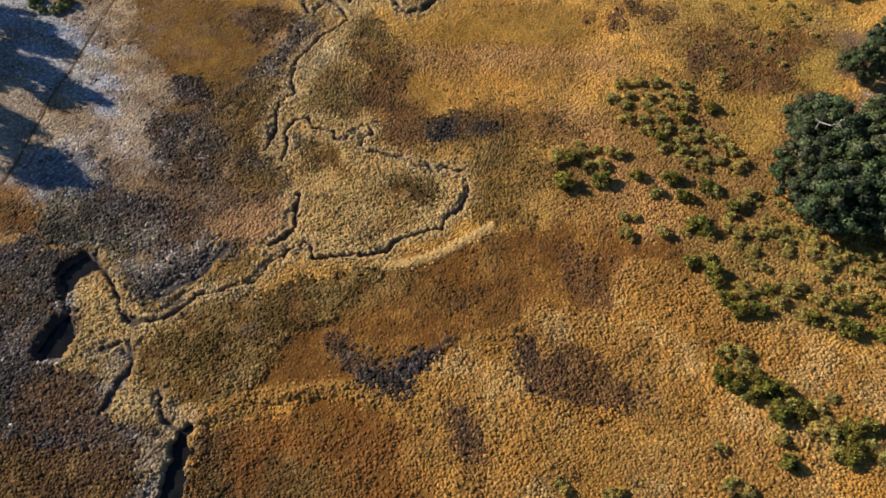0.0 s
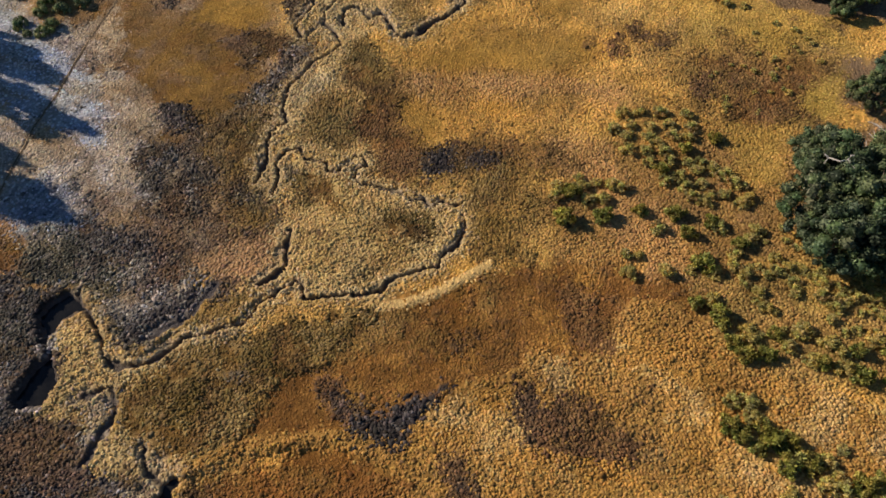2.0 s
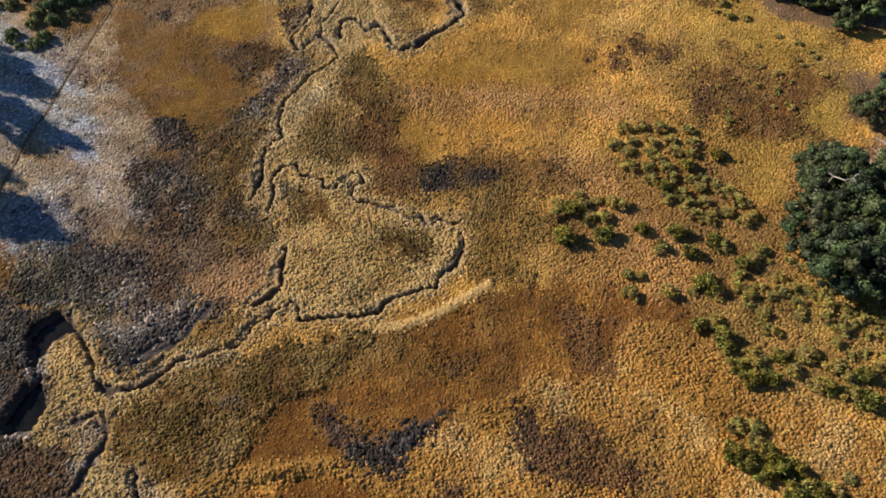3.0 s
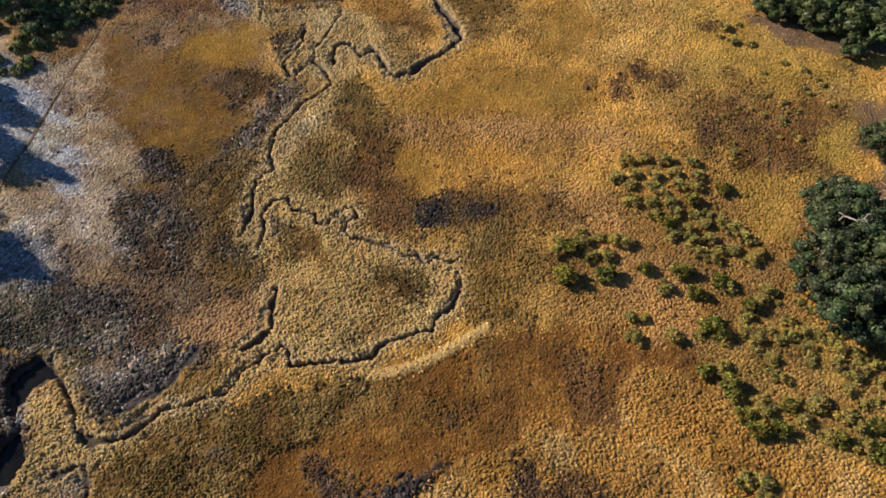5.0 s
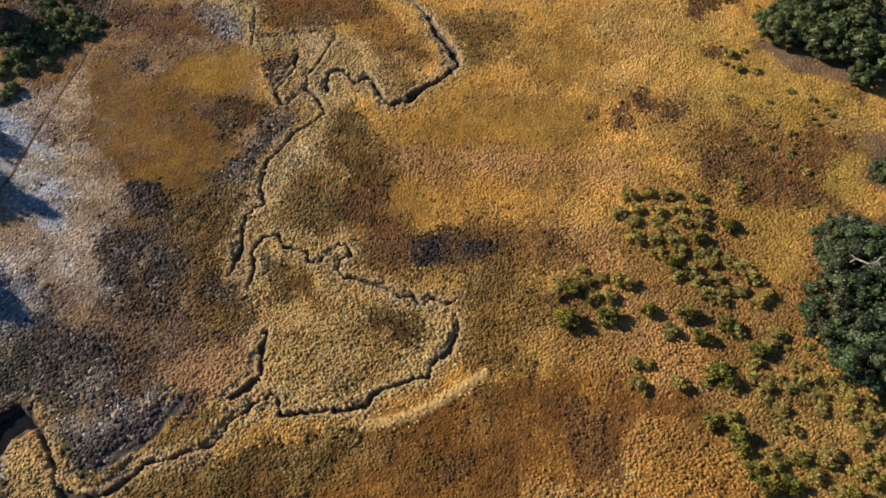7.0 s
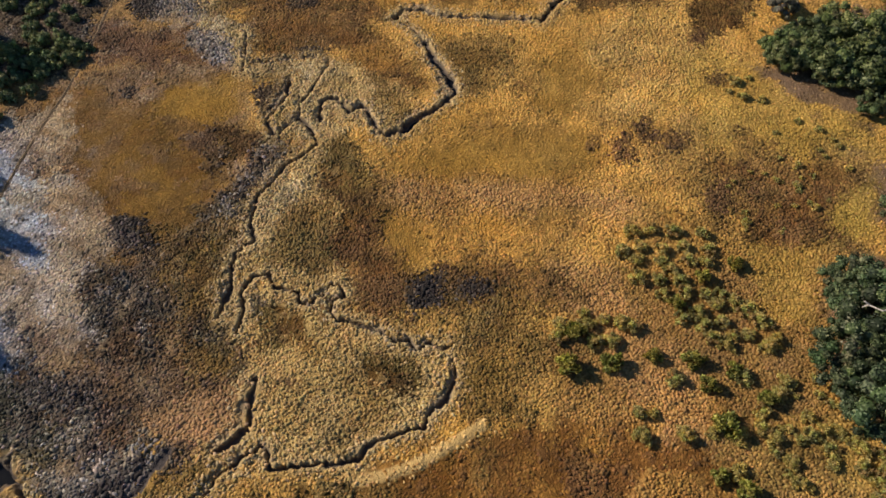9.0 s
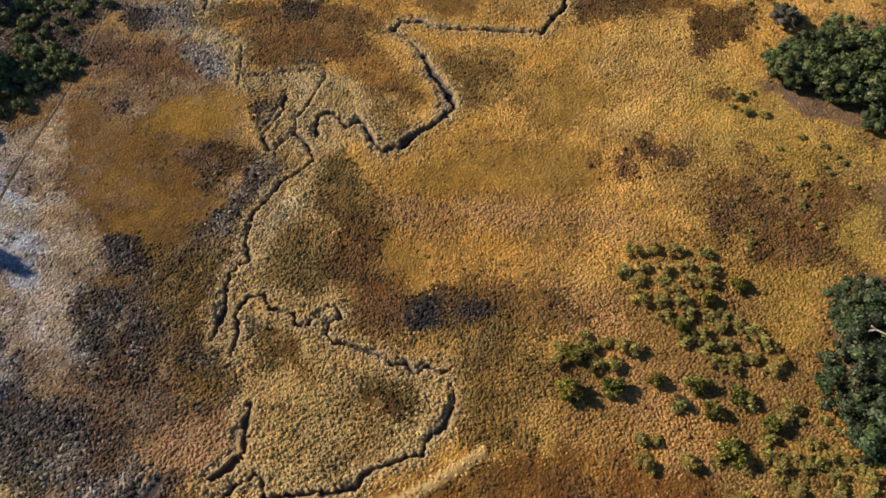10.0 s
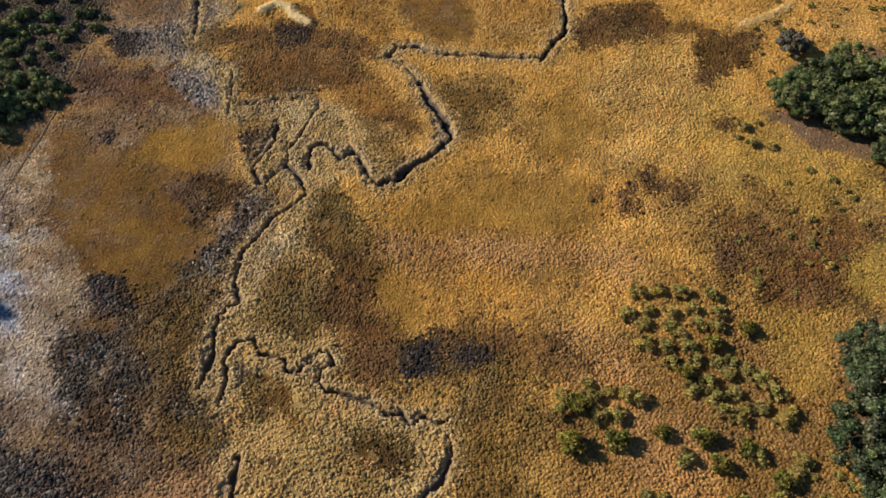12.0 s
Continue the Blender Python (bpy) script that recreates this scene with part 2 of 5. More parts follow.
patch('straw', 0.8, 1, (-26.8,20.3),(-23.9,21.9),(-21.8,23.0),(-19.6,23.8),(-16.2,24.2),(-12.7,24.7),(-9.8,24.0),(-7.4,23.3),(-5.6,24.1),(-4.0,25.8),(-2.3,27.0),(-1.1,28.6),(0.7,29.5),(2.5,30.1),(4.9,30.4),(6.8,31.4),(7.8,33.1),(9.9,32.4),(13.4,31.9),(16.0,32.4),(16.8,35.7),(18.1,37.5),(19.6,38.7),(22.4,38.9),(24.3,38.0),(24.8,35.8),(26.1,33.8),(28.9,31.4),(34.1,28.7),(42.8,26.1),(49.7,24.8),(43.1,8.2),(2.8,8.4),(-1.2,14.3),(-2.8,18.0),(-4.8,20.8),(-8.8,21.5),(-11.4,22.9),(-14.9,23.2),(-18.3,22.9),(-21.1,22.3),(-23.7,20.9))
patch('amber', 3, 0.8, (7.7,20.1),(12.7,20.9),(20.0,21.6),(24.1,20.2),(21.9,17.2),(17.2,14.6),(12.5,14.7),(7.3,15.7),(5.9,17.9))
patch('amber', 3, 0.7, (-6.8,20.5),(-3.4,21.9),(-2.0,19.6),(-1.7,15.8),(-3.3,14.8),(-5.0,17.4))
patch('amber', 3, 0.6, (30.6,16.1),(38.9,14.5),(38.3,12.9),(29.8,12.9))
patch('plum', 1, 0.9, (5.2,29.8),(7.6,29.7),(8.2,27.2),(11.2,28.1),(14.0,26.5),(16.1,25.1),(17.0,22.8),(16.0,21.3),(13.4,21.6),(10.7,22.2),(7.9,22.6),(5.8,23.6),(5.7,26.0))
patch('plum', 1, 0.85, (-2.0,22.8),(0.5,22.6),(0.8,20.4),(2.1,19.7),(2.2,17.5),(1.2,16.7),(-0.4,17.1),(-1.2,18.8),(-1.8,20.7))
patch('plum', 1.4, 0.6, (10.8,39.8),(12.5,40.5),(14.6,39.4),(17.4,37.9),(16.4,32.4),(14.1,32.2),(12.2,34.4),(10.6,37.3))
patch('plum', 1.4, 0.7, (-14.7,30.7),(-11.7,30.2),(-10.5,26.8),(-7.5,25.5),(-5.5,26.0),(-4.0,28.3),(-1.6,29.2),(-2.4,27.4),(-3.8,26.1),(-5.5,24.3),(-7.2,23.5),(-9.2,24.0),(-11.6,25.5),(-13.5,27.5))
patch('charcoal', 1, 0.75, (-9.9,25.4),(-7.5,25.0),(-5.5,25.8),(-4.1,27.5),(-2.0,29.0),(-2.6,27.3),(-3.9,26.1),(-5.6,24.2),(-7.2,23.6),(-8.9,24.1))
patch('charcoal', 1, 0.45, (-13.0,28.7),(-11.2,28.7),(-10.5,26.5),(-11.9,25.9))
patch('olivegold', 2, 0.5, (-15.9,33.5),(-11.1,36.2),(-8.1,38.0),(-4.9,37.5),(-7.3,34.7),(-12.1,32.0),(-15.7,31.1))
patch('olive', 2, 0.9, (-35.8,30.4),(-25.0,35.4),(-10.0,38.5),(-8.0,36.2),(-15.6,30.4),(-20.1,27.9),(-22.5,23.6),(-26.7,21.3),(-33.1,21.9))
patch('marsh', 1, 1, (-21.7,55.2),(-20.0,59.5),(-12.5,57.8),(-8.0,53.5),(-0.2,51.9),(0.7,46.0),(-4.9,41.7),(-16.6,40.0),(-19.6,43.2),(-20.7,49.8))
patch('olivegold', 1.5, 0.9, (-32.8,35.9),(-29.3,39.8),(-24.0,41.0),(-20.5,42.7),(-20.7,40.0),(-25.7,36.7),(-31.2,34.2))
patch('olive', 1.5, 0.95, (-21.9,56.6),(-16.1,57.4),(-13.9,52.3),(-19.1,51.4))
patch('olive', 1.5, 0.95, (-8.9,50.8),(-2.0,50.4),(-3.0,46.7),(-7.8,47.6))
patch('marsh', 1, 0.9, (-17.1,78.4),(-9.7,76.9),(-11.6,66.8),(-9.7,58.7),(-11.8,57.8),(-20.9,61.0),(-23.8,63.1),(-22.0,70.5))
patch('olive', 2, 0.7, (-21.0,68.2),(-13.4,71.3),(-11.2,60.7),(-20.2,61.4))
patch('darkbrown', 2, 0.95, (-13.2,74.7),(-7.8,70.0),(-6.1,61.5),(-3.1,55.2),(-8.8,54.7),(-12.1,62.7))
patch('amber', 3, 0.85, (-8.9,76.9),(7.5,81.1),(22.1,79.3),(18.7,71.3),(13.8,60.9),(6.4,60.2),(-5.3,62.5),(-8.6,70.0))
patch('pink', 2.5, 0.85, (-7.2,73.9),(15.0,73.1),(23.1,70.0),(21.0,65.8),(13.0,68.2),(-7.1,70.5))
patch('pink', 2.5, 0.85, (11.0,62.0),(19.0,61.8),(20.3,55.0),(26.1,48.7),(26.7,41.4),(21.0,41.5),(13.3,55.2))
patch('darkbrown', 2, 0.85, (-5.7,60.0),(-0.9,61.9),(6.5,60.6),(6.3,56.8),(-0.9,56.7),(-5.2,55.0))
patch('olivegold', 2, 0.8, (-6.1,57.1),(1.1,57.3),(2.7,52.3),(-1.3,50.3),(-5.3,52.4))
patch('umber', 4, 0.7, (-9.7,63.5),(-4.7,61.4),(3.7,62.2),(13.2,60.4),(12.7,55.7),(4.6,54.9),(0.6,56.8),(-5.1,54.5),(-9.3,57.6))
patch('charcoal', 1.6, 0.95, (-4.9,55.1),(-2.6,59.9),(-0.2,60.6),(-0.7,57.1),(-3.1,55.1))
patch('charcoal', 1.4, 0.8, (0.9,57.7),(2.8,60.4),(4.5,59.4),(3.6,56.6))
patch('charcoal', 0.9, 0.3, (-3.8,59.0),(-1.5,60.4),(-0.9,57.7),(-4.3,55.5))
patch('charcoal', 0.9, 0.35, (0.6,59.7),(5.3,59.9),(3.8,57.1),(0.5,57.8))
patch('olivegold', 3, 0.8, (1.2,55.5),(10.4,55.3),(9.9,48.2),(4.3,43.5),(1.4,45.9))
patch('olive', 2, 0.6, (0.5,57.4),(6.2,56.3),(8.1,51.7),(2.5,51.9))
patch('olive', 1, 0.6, (5.7,45.7),(8.7,45.4),(8.2,43.5),(5.6,43.8))
patch('duff', 4, 0.9, (-56.4,89.5),(-48.6,94.0),(-31.1,98.4),(-26.2,93.3),(-23.4,72.8),(-25.3,61.4),(-39.9,60.1),(-49.0,58.7),(-56.6,69.0),(-61.5,83.0))
patch('grey', 5, 0.85, (-49.5,60.3),(-24.9,63.0),(-19.5,47.8),(-24.7,42.6),(-37.5,39.2),(-50.7,41.8),(-56.8,58.0))
patch('grey', 5, 0.55, (-45.8,69.2),(-34.4,72.7),(-24.7,73.3),(-24.1,54.9),(-24.7,41.1),(-43.2,41.4),(-49.7,59.0),(-45.4,64.2))
patch('ochre', 4, 0.95, (-50.0,78.5),(-36.6,87.8),(-27.1,83.1),(-25.8,69.2),(-32.3,65.8),(-40.0,68.6))
patch('ochre', 3, 0.8, (-55.2,88.4),(-49.7,91.7),(-38.6,85.6),(-40.8,78.2),(-52.8,82.7))
patch('yellow', 2.5, 0.85, (-37.9,90.1),(-28.4,91.6),(-27.6,85.8),(-35.7,83.3))
patch('yellow', 3, 0.6, (-37.1,91.0),(-27.9,93.3),(-25.2,90.7),(-26.6,85.1),(-33.7,81.7),(-36.8,86.3))
patch('grey', 2, 0.9, (-23.2,81.5),(-18.2,77.1),(-21.5,71.6),(-22.7,66.5),(-24.1,63.8),(-24.4,55.5),(-29.1,59.9),(-28.6,69.5),(-25.1,75.6))
patch('umber', 1.8, 0.95, (-34.3,81.7),(-28.1,84.2),(-23.0,80.8),(-24.9,77.8),(-29.5,78.4))
patch('grey', 1.2, 0.4, (-34.0,82.2),(-30.2,82.9),(-26.5,78.8),(-29.5,78.4))
patch('charcoal', 1.6, 0.55, (-39.3,69.7),(-35.6,69.6),(-34.4,65.5),(-37.4,65.3))
patch('grey', 2, 0.95, (-42.1,61.6),(-33.9,62.3),(-28.8,58.7),(-27.7,66.3),(-22.5,75.0),(-23.2,64.1),(-23.6,53.4),(-20.9,48.5),(-29.1,44.2),(-35.5,48.5),(-42.2,50.3),(-40.9,56.7))
patch('olive', 2, 0.6, (-31.2,64.3),(-26.2,66.2),(-24.0,56.2),(-27.1,52.6))
patch('greygreen', 2.5, 0.95, (-50.1,50.5),(-39.9,52.5),(-33.9,47.6),(-28.0,41.8),(-29.8,37.3),(-36.3,34.9),(-41.0,40.5),(-47.1,40.6),(-50.5,43.0),(-54.6,43.1),(-56.1,47.2))
patch('dark', 2.5, 1, (-68.5,43.4),(-47.3,41.4),(-41.7,40.5),(-43.9,32.5),(-42.3,27.2),(-36.5,25.9),(-35.8,21.1),(-29.2,19.9),(-25.5,7.6),(-52.5,7.7))
patch('umber', 3, 0.75, (-54.5,18.7),(-35.5,18.0),(-30.0,13.4),(-28.6,7.6),(-49.9,7.7))
patch('peach', 1.5, 0.95, (-29.9,44.6),(-26.1,46.6),(-21.5,47.7),(-19.4,43.2),(-24.6,40.9),(-27.2,41.0))
patch('tan', 1.5, 0.6, (-43.0,47.8),(-34.7,45.1),(-33.4,38.8),(-36.5,38.1))
patch('dark', 5, 0.35, (-51.7,64.3),(-43.3,61.5),(-33.3,60.0),(-25.8,54.9),(-24.7,41.1),(-43.2,41.4),(-47.1,51.8))
patch('tan', 3, 0.85, (-57.7,86.3),(-50.4,88.7),(-45.8,73.5),(-38.8,63.5),(-40.3,53.9),(-46.6,53.1),(-51.6,68.1))
patch('frost', 3, 0.8, (-84.5,95.8),(-66.6,92.2),(-54.3,77.4),(-48.3,64.8),(-51.2,63.9),(-58.8,68.4),(-75.3,73.4))
patch('frost', 2.5, 0.9, (-68.5,92.2),(-61.3,83.9),(-54.4,78.0),(-50.4,75.4),(-48.2,70.2),(-51.4,71.4),(-55.2,74.8),(-62.7,80.1),(-68.4,86.8))
patch('frost', 2, 0.95, (-53.4,74.4),(-46.7,69.1),(-44.7,62.7),(-46.4,59.2),(-49.1,63.3),(-49.4,68.1))
patch('frost', 3.5, 0.5, (-73.2,72.2),(-58.8,68.4),(-53.2,62.9),(-48.8,58.3),(-45.5,53.1),(-43.7,49.1),(-51.1,49.2),(-64.6,50.9))
patch('tan', 2, 0.85, (-60.1,67.3),(-55.7,66.1),(-45.8,61.2),(-44.9,57.7),(-49.6,56.0),(-56.6,61.5))
patch('frost', 3, 0.25, (-62.2,85.2),(-57.8,86.2),(-51.5,78.5),(-49.6,69.8),(-57.1,74.7),(-64.6,78.9))
patch('greyfrost', 3, 0.4, (-41.5,39.7),(-32.9,36.6),(-28.5,41.0),(-30.2,42.6),(-35.8,38.1))
patch('frost', 1.2, 0.6, (-45.2,34.6),(-43.3,36.8),(-40.9,37.5),(-42.0,34.6),(-43.3,32.5))
patch('darkbrown', 3, 0.85, (-31.7,109.4),(-17.5,111.4),(-9.9,108.8),(-9.6,102.9),(-15.4,96.5),(-26.0,95.8),(-29.3,104.6))
patch('charcoal', 1, 0.85, (-23.2,110.6),(-18.6,109.6),(-18.6,105.9),(-22.5,106.5))
patch('marsh', 2, 0.7, (-15.8,92.5),(-5.4,91.2),(-2.5,85.4),(-8.0,82.0),(-11.2,88.4),(-15.5,88.5))
patch('brown', 2, 0.6, (-16.8,103.1),(-7.2,99.5),(-1.0,89.1),(-6.9,90.2),(-12.9,93.4))
patch('olivegold', 2.5, 0.8, (-0.2,99.3),(9.1,100.2),(9.3,90.8),(4.0,88.0),(1.2,94.0))
patch('ochre', 2.5, 0.9, (-4.4,124.3),(5.3,124.0),(5.9,107.7),(1.4,105.8),(-4.2,109.2))
patch('straw', 2, 0.7, (6.7,115.8),(17.6,115.4),(16.9,108.0),(7.1,105.9))
patch('straw', 2, 0.7, (-18.5,123.4),(-7.9,123.0),(-7.4,105.1),(-10.9,111.2),(-17.6,112.7))
patch('ochre', 4, 0.5, (-3.1,79.3),(5.3,84.3),(15.6,82.3),(17.5,75.5),(4.9,75.0))
patch('wheat', 3, 0.85, (29.0,107.6),(37.0,107.4),(36.3,97.2),(32.4,82.7),(22.7,83.0),(20.6,93.5),(22.5,102.0))
patch('gold', 4, 0.7, (15.3,92.6),(22.7,92.4),(21.4,83.9),(14.3,83.2))
patch('citron', 4, 0.6, (37.6,99.3),(45.3,88.9),(55.3,83.1),(56.0,72.2),(41.5,75.7),(33.0,79.2),(32.6,90.2))
patch('umber', 2.5, 0.9, (22.8,113.3),(31.8,114.4),(35.1,109.8),(30.5,107.3),(20.3,103.0),(18.6,105.0))
patch('umber', 2, 0.95, (37.6,108.5),(46.1,106.8),(43.9,101.6),(39.9,99.3),(36.8,97.7),(36.5,101.6))
patch('brown', 2, 0.6, (31.2,111.2),(39.1,109.7),(38.5,107.1),(30.5,107.3))
patch('brown', 1.5, 0.6, (9.1,88.9),(13.7,91.7),(13.6,90.2),(9.8,87.4))
patch('darkbrown', 4, 0.65, (33.2,74.6),(39.6,76.9),(47.9,75.7),(53.1,71.7),(45.8,66.5),(42.3,68.3),(36.3,63.7),(33.1,67.7))
patch('citron', 1.5, 1, (45.6,69.1),(52.3,72.7),(48.8,64.2),(44.0,63.9))
patch('barren', 1.5, 0.9, (44.8,94.5),(48.1,89.0),(51.6,87.8),(61.6,90.3),(67.2,90.1),(63.8,81.4),(58.5,83.1),(50.6,84.5),(45.9,86.8))
patch('barren', 2, 0.9, (53.2,74.1),(61.9,76.3),(57.0,63.6),(50.6,66.3))
patch('barren', 2, 0.9, (42.5,91.9),(47.6,91.8),(57.0,87.6),(62.1,87.5),(61.0,84.7),(54.3,85.6),(47.3,88.3))
patch('gold', 3, 0.8, (49.4,114.4),(72.5,113.7),(67.8,101.8),(54.2,103.3),(48.2,107.0))
patch('brown', 4, 0.5, (-50.4,101.8),(-36.0,104.2),(-33.5,95.5),(-43.3,95.2),(-50.3,95.9))
patch('greyfrost', 1.5, 0.9, (-39.2,125.5),(-36.5,125.4),(-33.1,110.7),(-34.7,108.3),(-29.3,102.3),(-26.9,94.3),(-31.9,94.9),(-35.1,103.6),(-40.1,108.5))
patch('duff', 2, 0.8, (-50.9,125.9),(-39.2,125.5),(-36.7,112.0),(-43.1,111.0),(-47.9,113.6))
patch('charcoal', 0.6, 0.9, (-43.4,90.2),(-42.2,91.0),(-41.2,89.6),(-42.0,88.5),(-43.2,89.1))
patch('darkbrown', 0.6, 0.9, (-40.1,91.9),(-38.5,92.6),(-37.6,91.2),(-38.8,90.5))
patch('dark', 2, 0.7, (-40.0,60.8),(-37.4,61.9),(-33.7,59.7),(-32.5,55.9),(-34.5,53.1),(-38.1,55.4))
patch('olive', 1.5, 0.75, (-30.9,56.6),(-29.0,57.9),(-26.1,55.2),(-25.4,51.4),(-27.6,50.8),(-29.9,53.3))
patch('greyfrost', 2.5, 0.2, (-44.1,46.4),(-41.1,47.5),(-36.8,44.6),(-36.8,40.9),(-41.0,40.4))
patch('tan', 2, 0.4, (-35.6,63.6),(-31.3,62.8),(-28.5,58.5),(-29.2,55.9),(-32.9,58.6))
patch('dark', 1.5, 0.5, (-25.7,58.5),(-23.8,59.8),(-22.0,54.4),(-22.4,49.5),(-24.9,52.0))
patch('plum', 2, 0.6, (-36.3,47.7),(-32.5,48.5),(-30.5,44.5),(-31.7,41.6),(-34.7,42.9))
patch('greyfrost', 1.5, 0.4, (-42.8,58.8),(-40.1,58.1),(-38.6,54.7),(-41.0,54.8))
patch('barren', 2, 0.9, (42.3,59.1),(56.1,64.6),(67.0,64.3),(57.4,40.8),(40.9,42.3),(39.4,48.4))
patch('barren', 2, 0.9, (48.9,101.2),(75.9,106.2),(67.7,87.3),(51.2,89.2),(46.4,92.8))
# the scarp with its painted shade band, and mud flats beside the lower creek
patch('marsh', 0.6, 0.95, (-43.6,35.3),(-42.2,37.6),(-40.4,37.0),(-37.6,33.5),(-35.8,31.6),(-33.8,31.0),(-35.1,29.6),(-35.0,27.1),(-35.7,26.2),(-37.4,27.2),(-38.7,26.2),(-42.1,26.1),(-42.1,28.0),(-41.2,29.8),(-41.8,32.5))
patch('marsh', 0.7, 0.9, (-35.0,29.4),(-33.8,25.8),(-35.0,24.0),(-35.4,21.1),(-32.8,20.6),(-27.3,20.3),(-27.0,21.3),(-29.8,22.5),(-31.5,23.4),(-33.2,25.8))
patch('olivegold', 1, 0.6, (-42.0,26.3),(-38.6,26.8),(-36.6,26.2),(-35.0,27.1),(-35.0,25.9),(-37.5,25.2))
patch('greyfrost', 0.7, 0.85, (-39.8,28.7),(-37.5,29.7),(-35.3,29.7),(-35.2,27.9),(-35.9,26.4),(-34.5,26.4),(-34.6,24.5),(-35.8,24.0),(-35.8,21.5),(-37.2,21.0),(-37.6,23.9),(-36.6,26.2),(-37.9,27.2),(-39.8,26.9))
patch('charcoal', 0.8, 0.6, (-39.0,24.1),(-37.5,24.1),(-36.0,22.0),(-36.3,20.5),(-38.1,21.1))
patch('charcoal', 0.7, 0.6, (-32.1,23.1),(-30.8,23.1),(-30.4,21.9),(-31.3,21.3))
patch('greyfrost', 0.6, 0.75, (-44.7,35.3),(-43.8,36.4),(-42.4,33.9),(-42.1,33.1),(-44.0,33.2),(-45.5,33.9))
patch('greyfrost', 0.6, 0.7, (-45.5,27.8),(-43.0,28.4),(-42.0,27.2),(-42.6,26.6),(-45.1,26.9))
# charcoal band stands in for the shade along the gully's scarp
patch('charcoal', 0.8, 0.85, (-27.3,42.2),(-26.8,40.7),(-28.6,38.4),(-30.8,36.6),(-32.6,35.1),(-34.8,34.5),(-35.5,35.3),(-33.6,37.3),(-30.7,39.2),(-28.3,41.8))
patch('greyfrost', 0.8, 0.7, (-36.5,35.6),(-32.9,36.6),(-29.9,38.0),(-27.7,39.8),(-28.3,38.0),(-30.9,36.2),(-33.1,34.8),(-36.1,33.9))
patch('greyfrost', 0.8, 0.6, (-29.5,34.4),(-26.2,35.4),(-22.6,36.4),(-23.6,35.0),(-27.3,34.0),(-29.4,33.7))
patch('greyfrost', 1, 0.7, (-31.9,19.3),(-28.8,19.0),(-27.8,16.0),(-28.0,14.4),(-29.4,13.3),(-30.8,12.4),(-31.4,16.0))
patch('umber', 3, 0.7, (-45.8,18.3),(-39.0,18.3),(-32.4,17.7),(-31.0,13.3),(-31.1,9.5),(-45.9,9.6),(-49.0,17.8))
patch('plum', 2, 0.6, (-44.5,24.7),(-38.6,24.7),(-35.5,19.9),(-40.4,19.1),(-45.1,21.2))
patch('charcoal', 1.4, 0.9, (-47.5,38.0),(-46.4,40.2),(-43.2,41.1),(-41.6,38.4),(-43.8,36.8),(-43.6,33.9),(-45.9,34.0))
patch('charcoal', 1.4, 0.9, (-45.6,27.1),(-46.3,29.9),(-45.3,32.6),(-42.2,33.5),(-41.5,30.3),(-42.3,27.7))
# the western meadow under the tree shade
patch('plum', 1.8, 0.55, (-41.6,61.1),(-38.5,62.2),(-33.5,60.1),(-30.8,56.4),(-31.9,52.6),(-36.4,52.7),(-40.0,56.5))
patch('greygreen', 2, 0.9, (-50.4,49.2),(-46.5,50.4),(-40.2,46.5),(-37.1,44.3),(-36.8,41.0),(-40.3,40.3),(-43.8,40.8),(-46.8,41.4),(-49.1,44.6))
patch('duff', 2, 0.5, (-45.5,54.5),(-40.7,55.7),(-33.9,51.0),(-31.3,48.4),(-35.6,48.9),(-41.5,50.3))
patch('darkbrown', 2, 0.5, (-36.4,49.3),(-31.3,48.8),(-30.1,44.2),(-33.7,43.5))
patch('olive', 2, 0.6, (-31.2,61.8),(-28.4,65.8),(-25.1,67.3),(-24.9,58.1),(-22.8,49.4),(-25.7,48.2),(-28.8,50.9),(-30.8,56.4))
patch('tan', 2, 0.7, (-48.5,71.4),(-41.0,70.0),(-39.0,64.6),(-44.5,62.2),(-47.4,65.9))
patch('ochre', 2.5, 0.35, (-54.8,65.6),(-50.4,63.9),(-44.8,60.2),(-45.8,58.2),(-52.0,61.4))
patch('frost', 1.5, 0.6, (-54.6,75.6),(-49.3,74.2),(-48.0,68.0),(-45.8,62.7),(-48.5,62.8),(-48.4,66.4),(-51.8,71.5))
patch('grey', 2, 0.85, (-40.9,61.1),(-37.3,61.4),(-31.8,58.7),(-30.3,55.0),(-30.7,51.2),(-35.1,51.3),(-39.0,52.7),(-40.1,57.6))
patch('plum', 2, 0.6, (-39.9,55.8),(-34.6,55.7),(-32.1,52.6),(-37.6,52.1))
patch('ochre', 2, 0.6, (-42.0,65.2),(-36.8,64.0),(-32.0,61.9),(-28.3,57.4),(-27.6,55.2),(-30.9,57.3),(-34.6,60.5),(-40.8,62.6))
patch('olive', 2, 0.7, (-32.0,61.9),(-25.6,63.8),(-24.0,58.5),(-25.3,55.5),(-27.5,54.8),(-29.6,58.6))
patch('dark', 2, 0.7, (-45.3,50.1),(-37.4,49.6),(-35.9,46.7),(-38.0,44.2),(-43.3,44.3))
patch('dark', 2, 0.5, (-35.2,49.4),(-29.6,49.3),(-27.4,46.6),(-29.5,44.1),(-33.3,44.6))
patch('mauve', 3, 0.8, (-51.2,104.7),(-41.3,103.3),(-34.2,101.4),(-33.8,96.8),(-37.2,94.8),(-43.8,97.1),(-47.7,94.8),(-50.6,97.0))
patch('mauve', 3, 0.6, (-53.7,81.3),(-49.4,80.8),(-43.4,74.5),(-41.5,69.8),(-43.6,68.4),(-49.4,74.6),(-53.3,76.3))
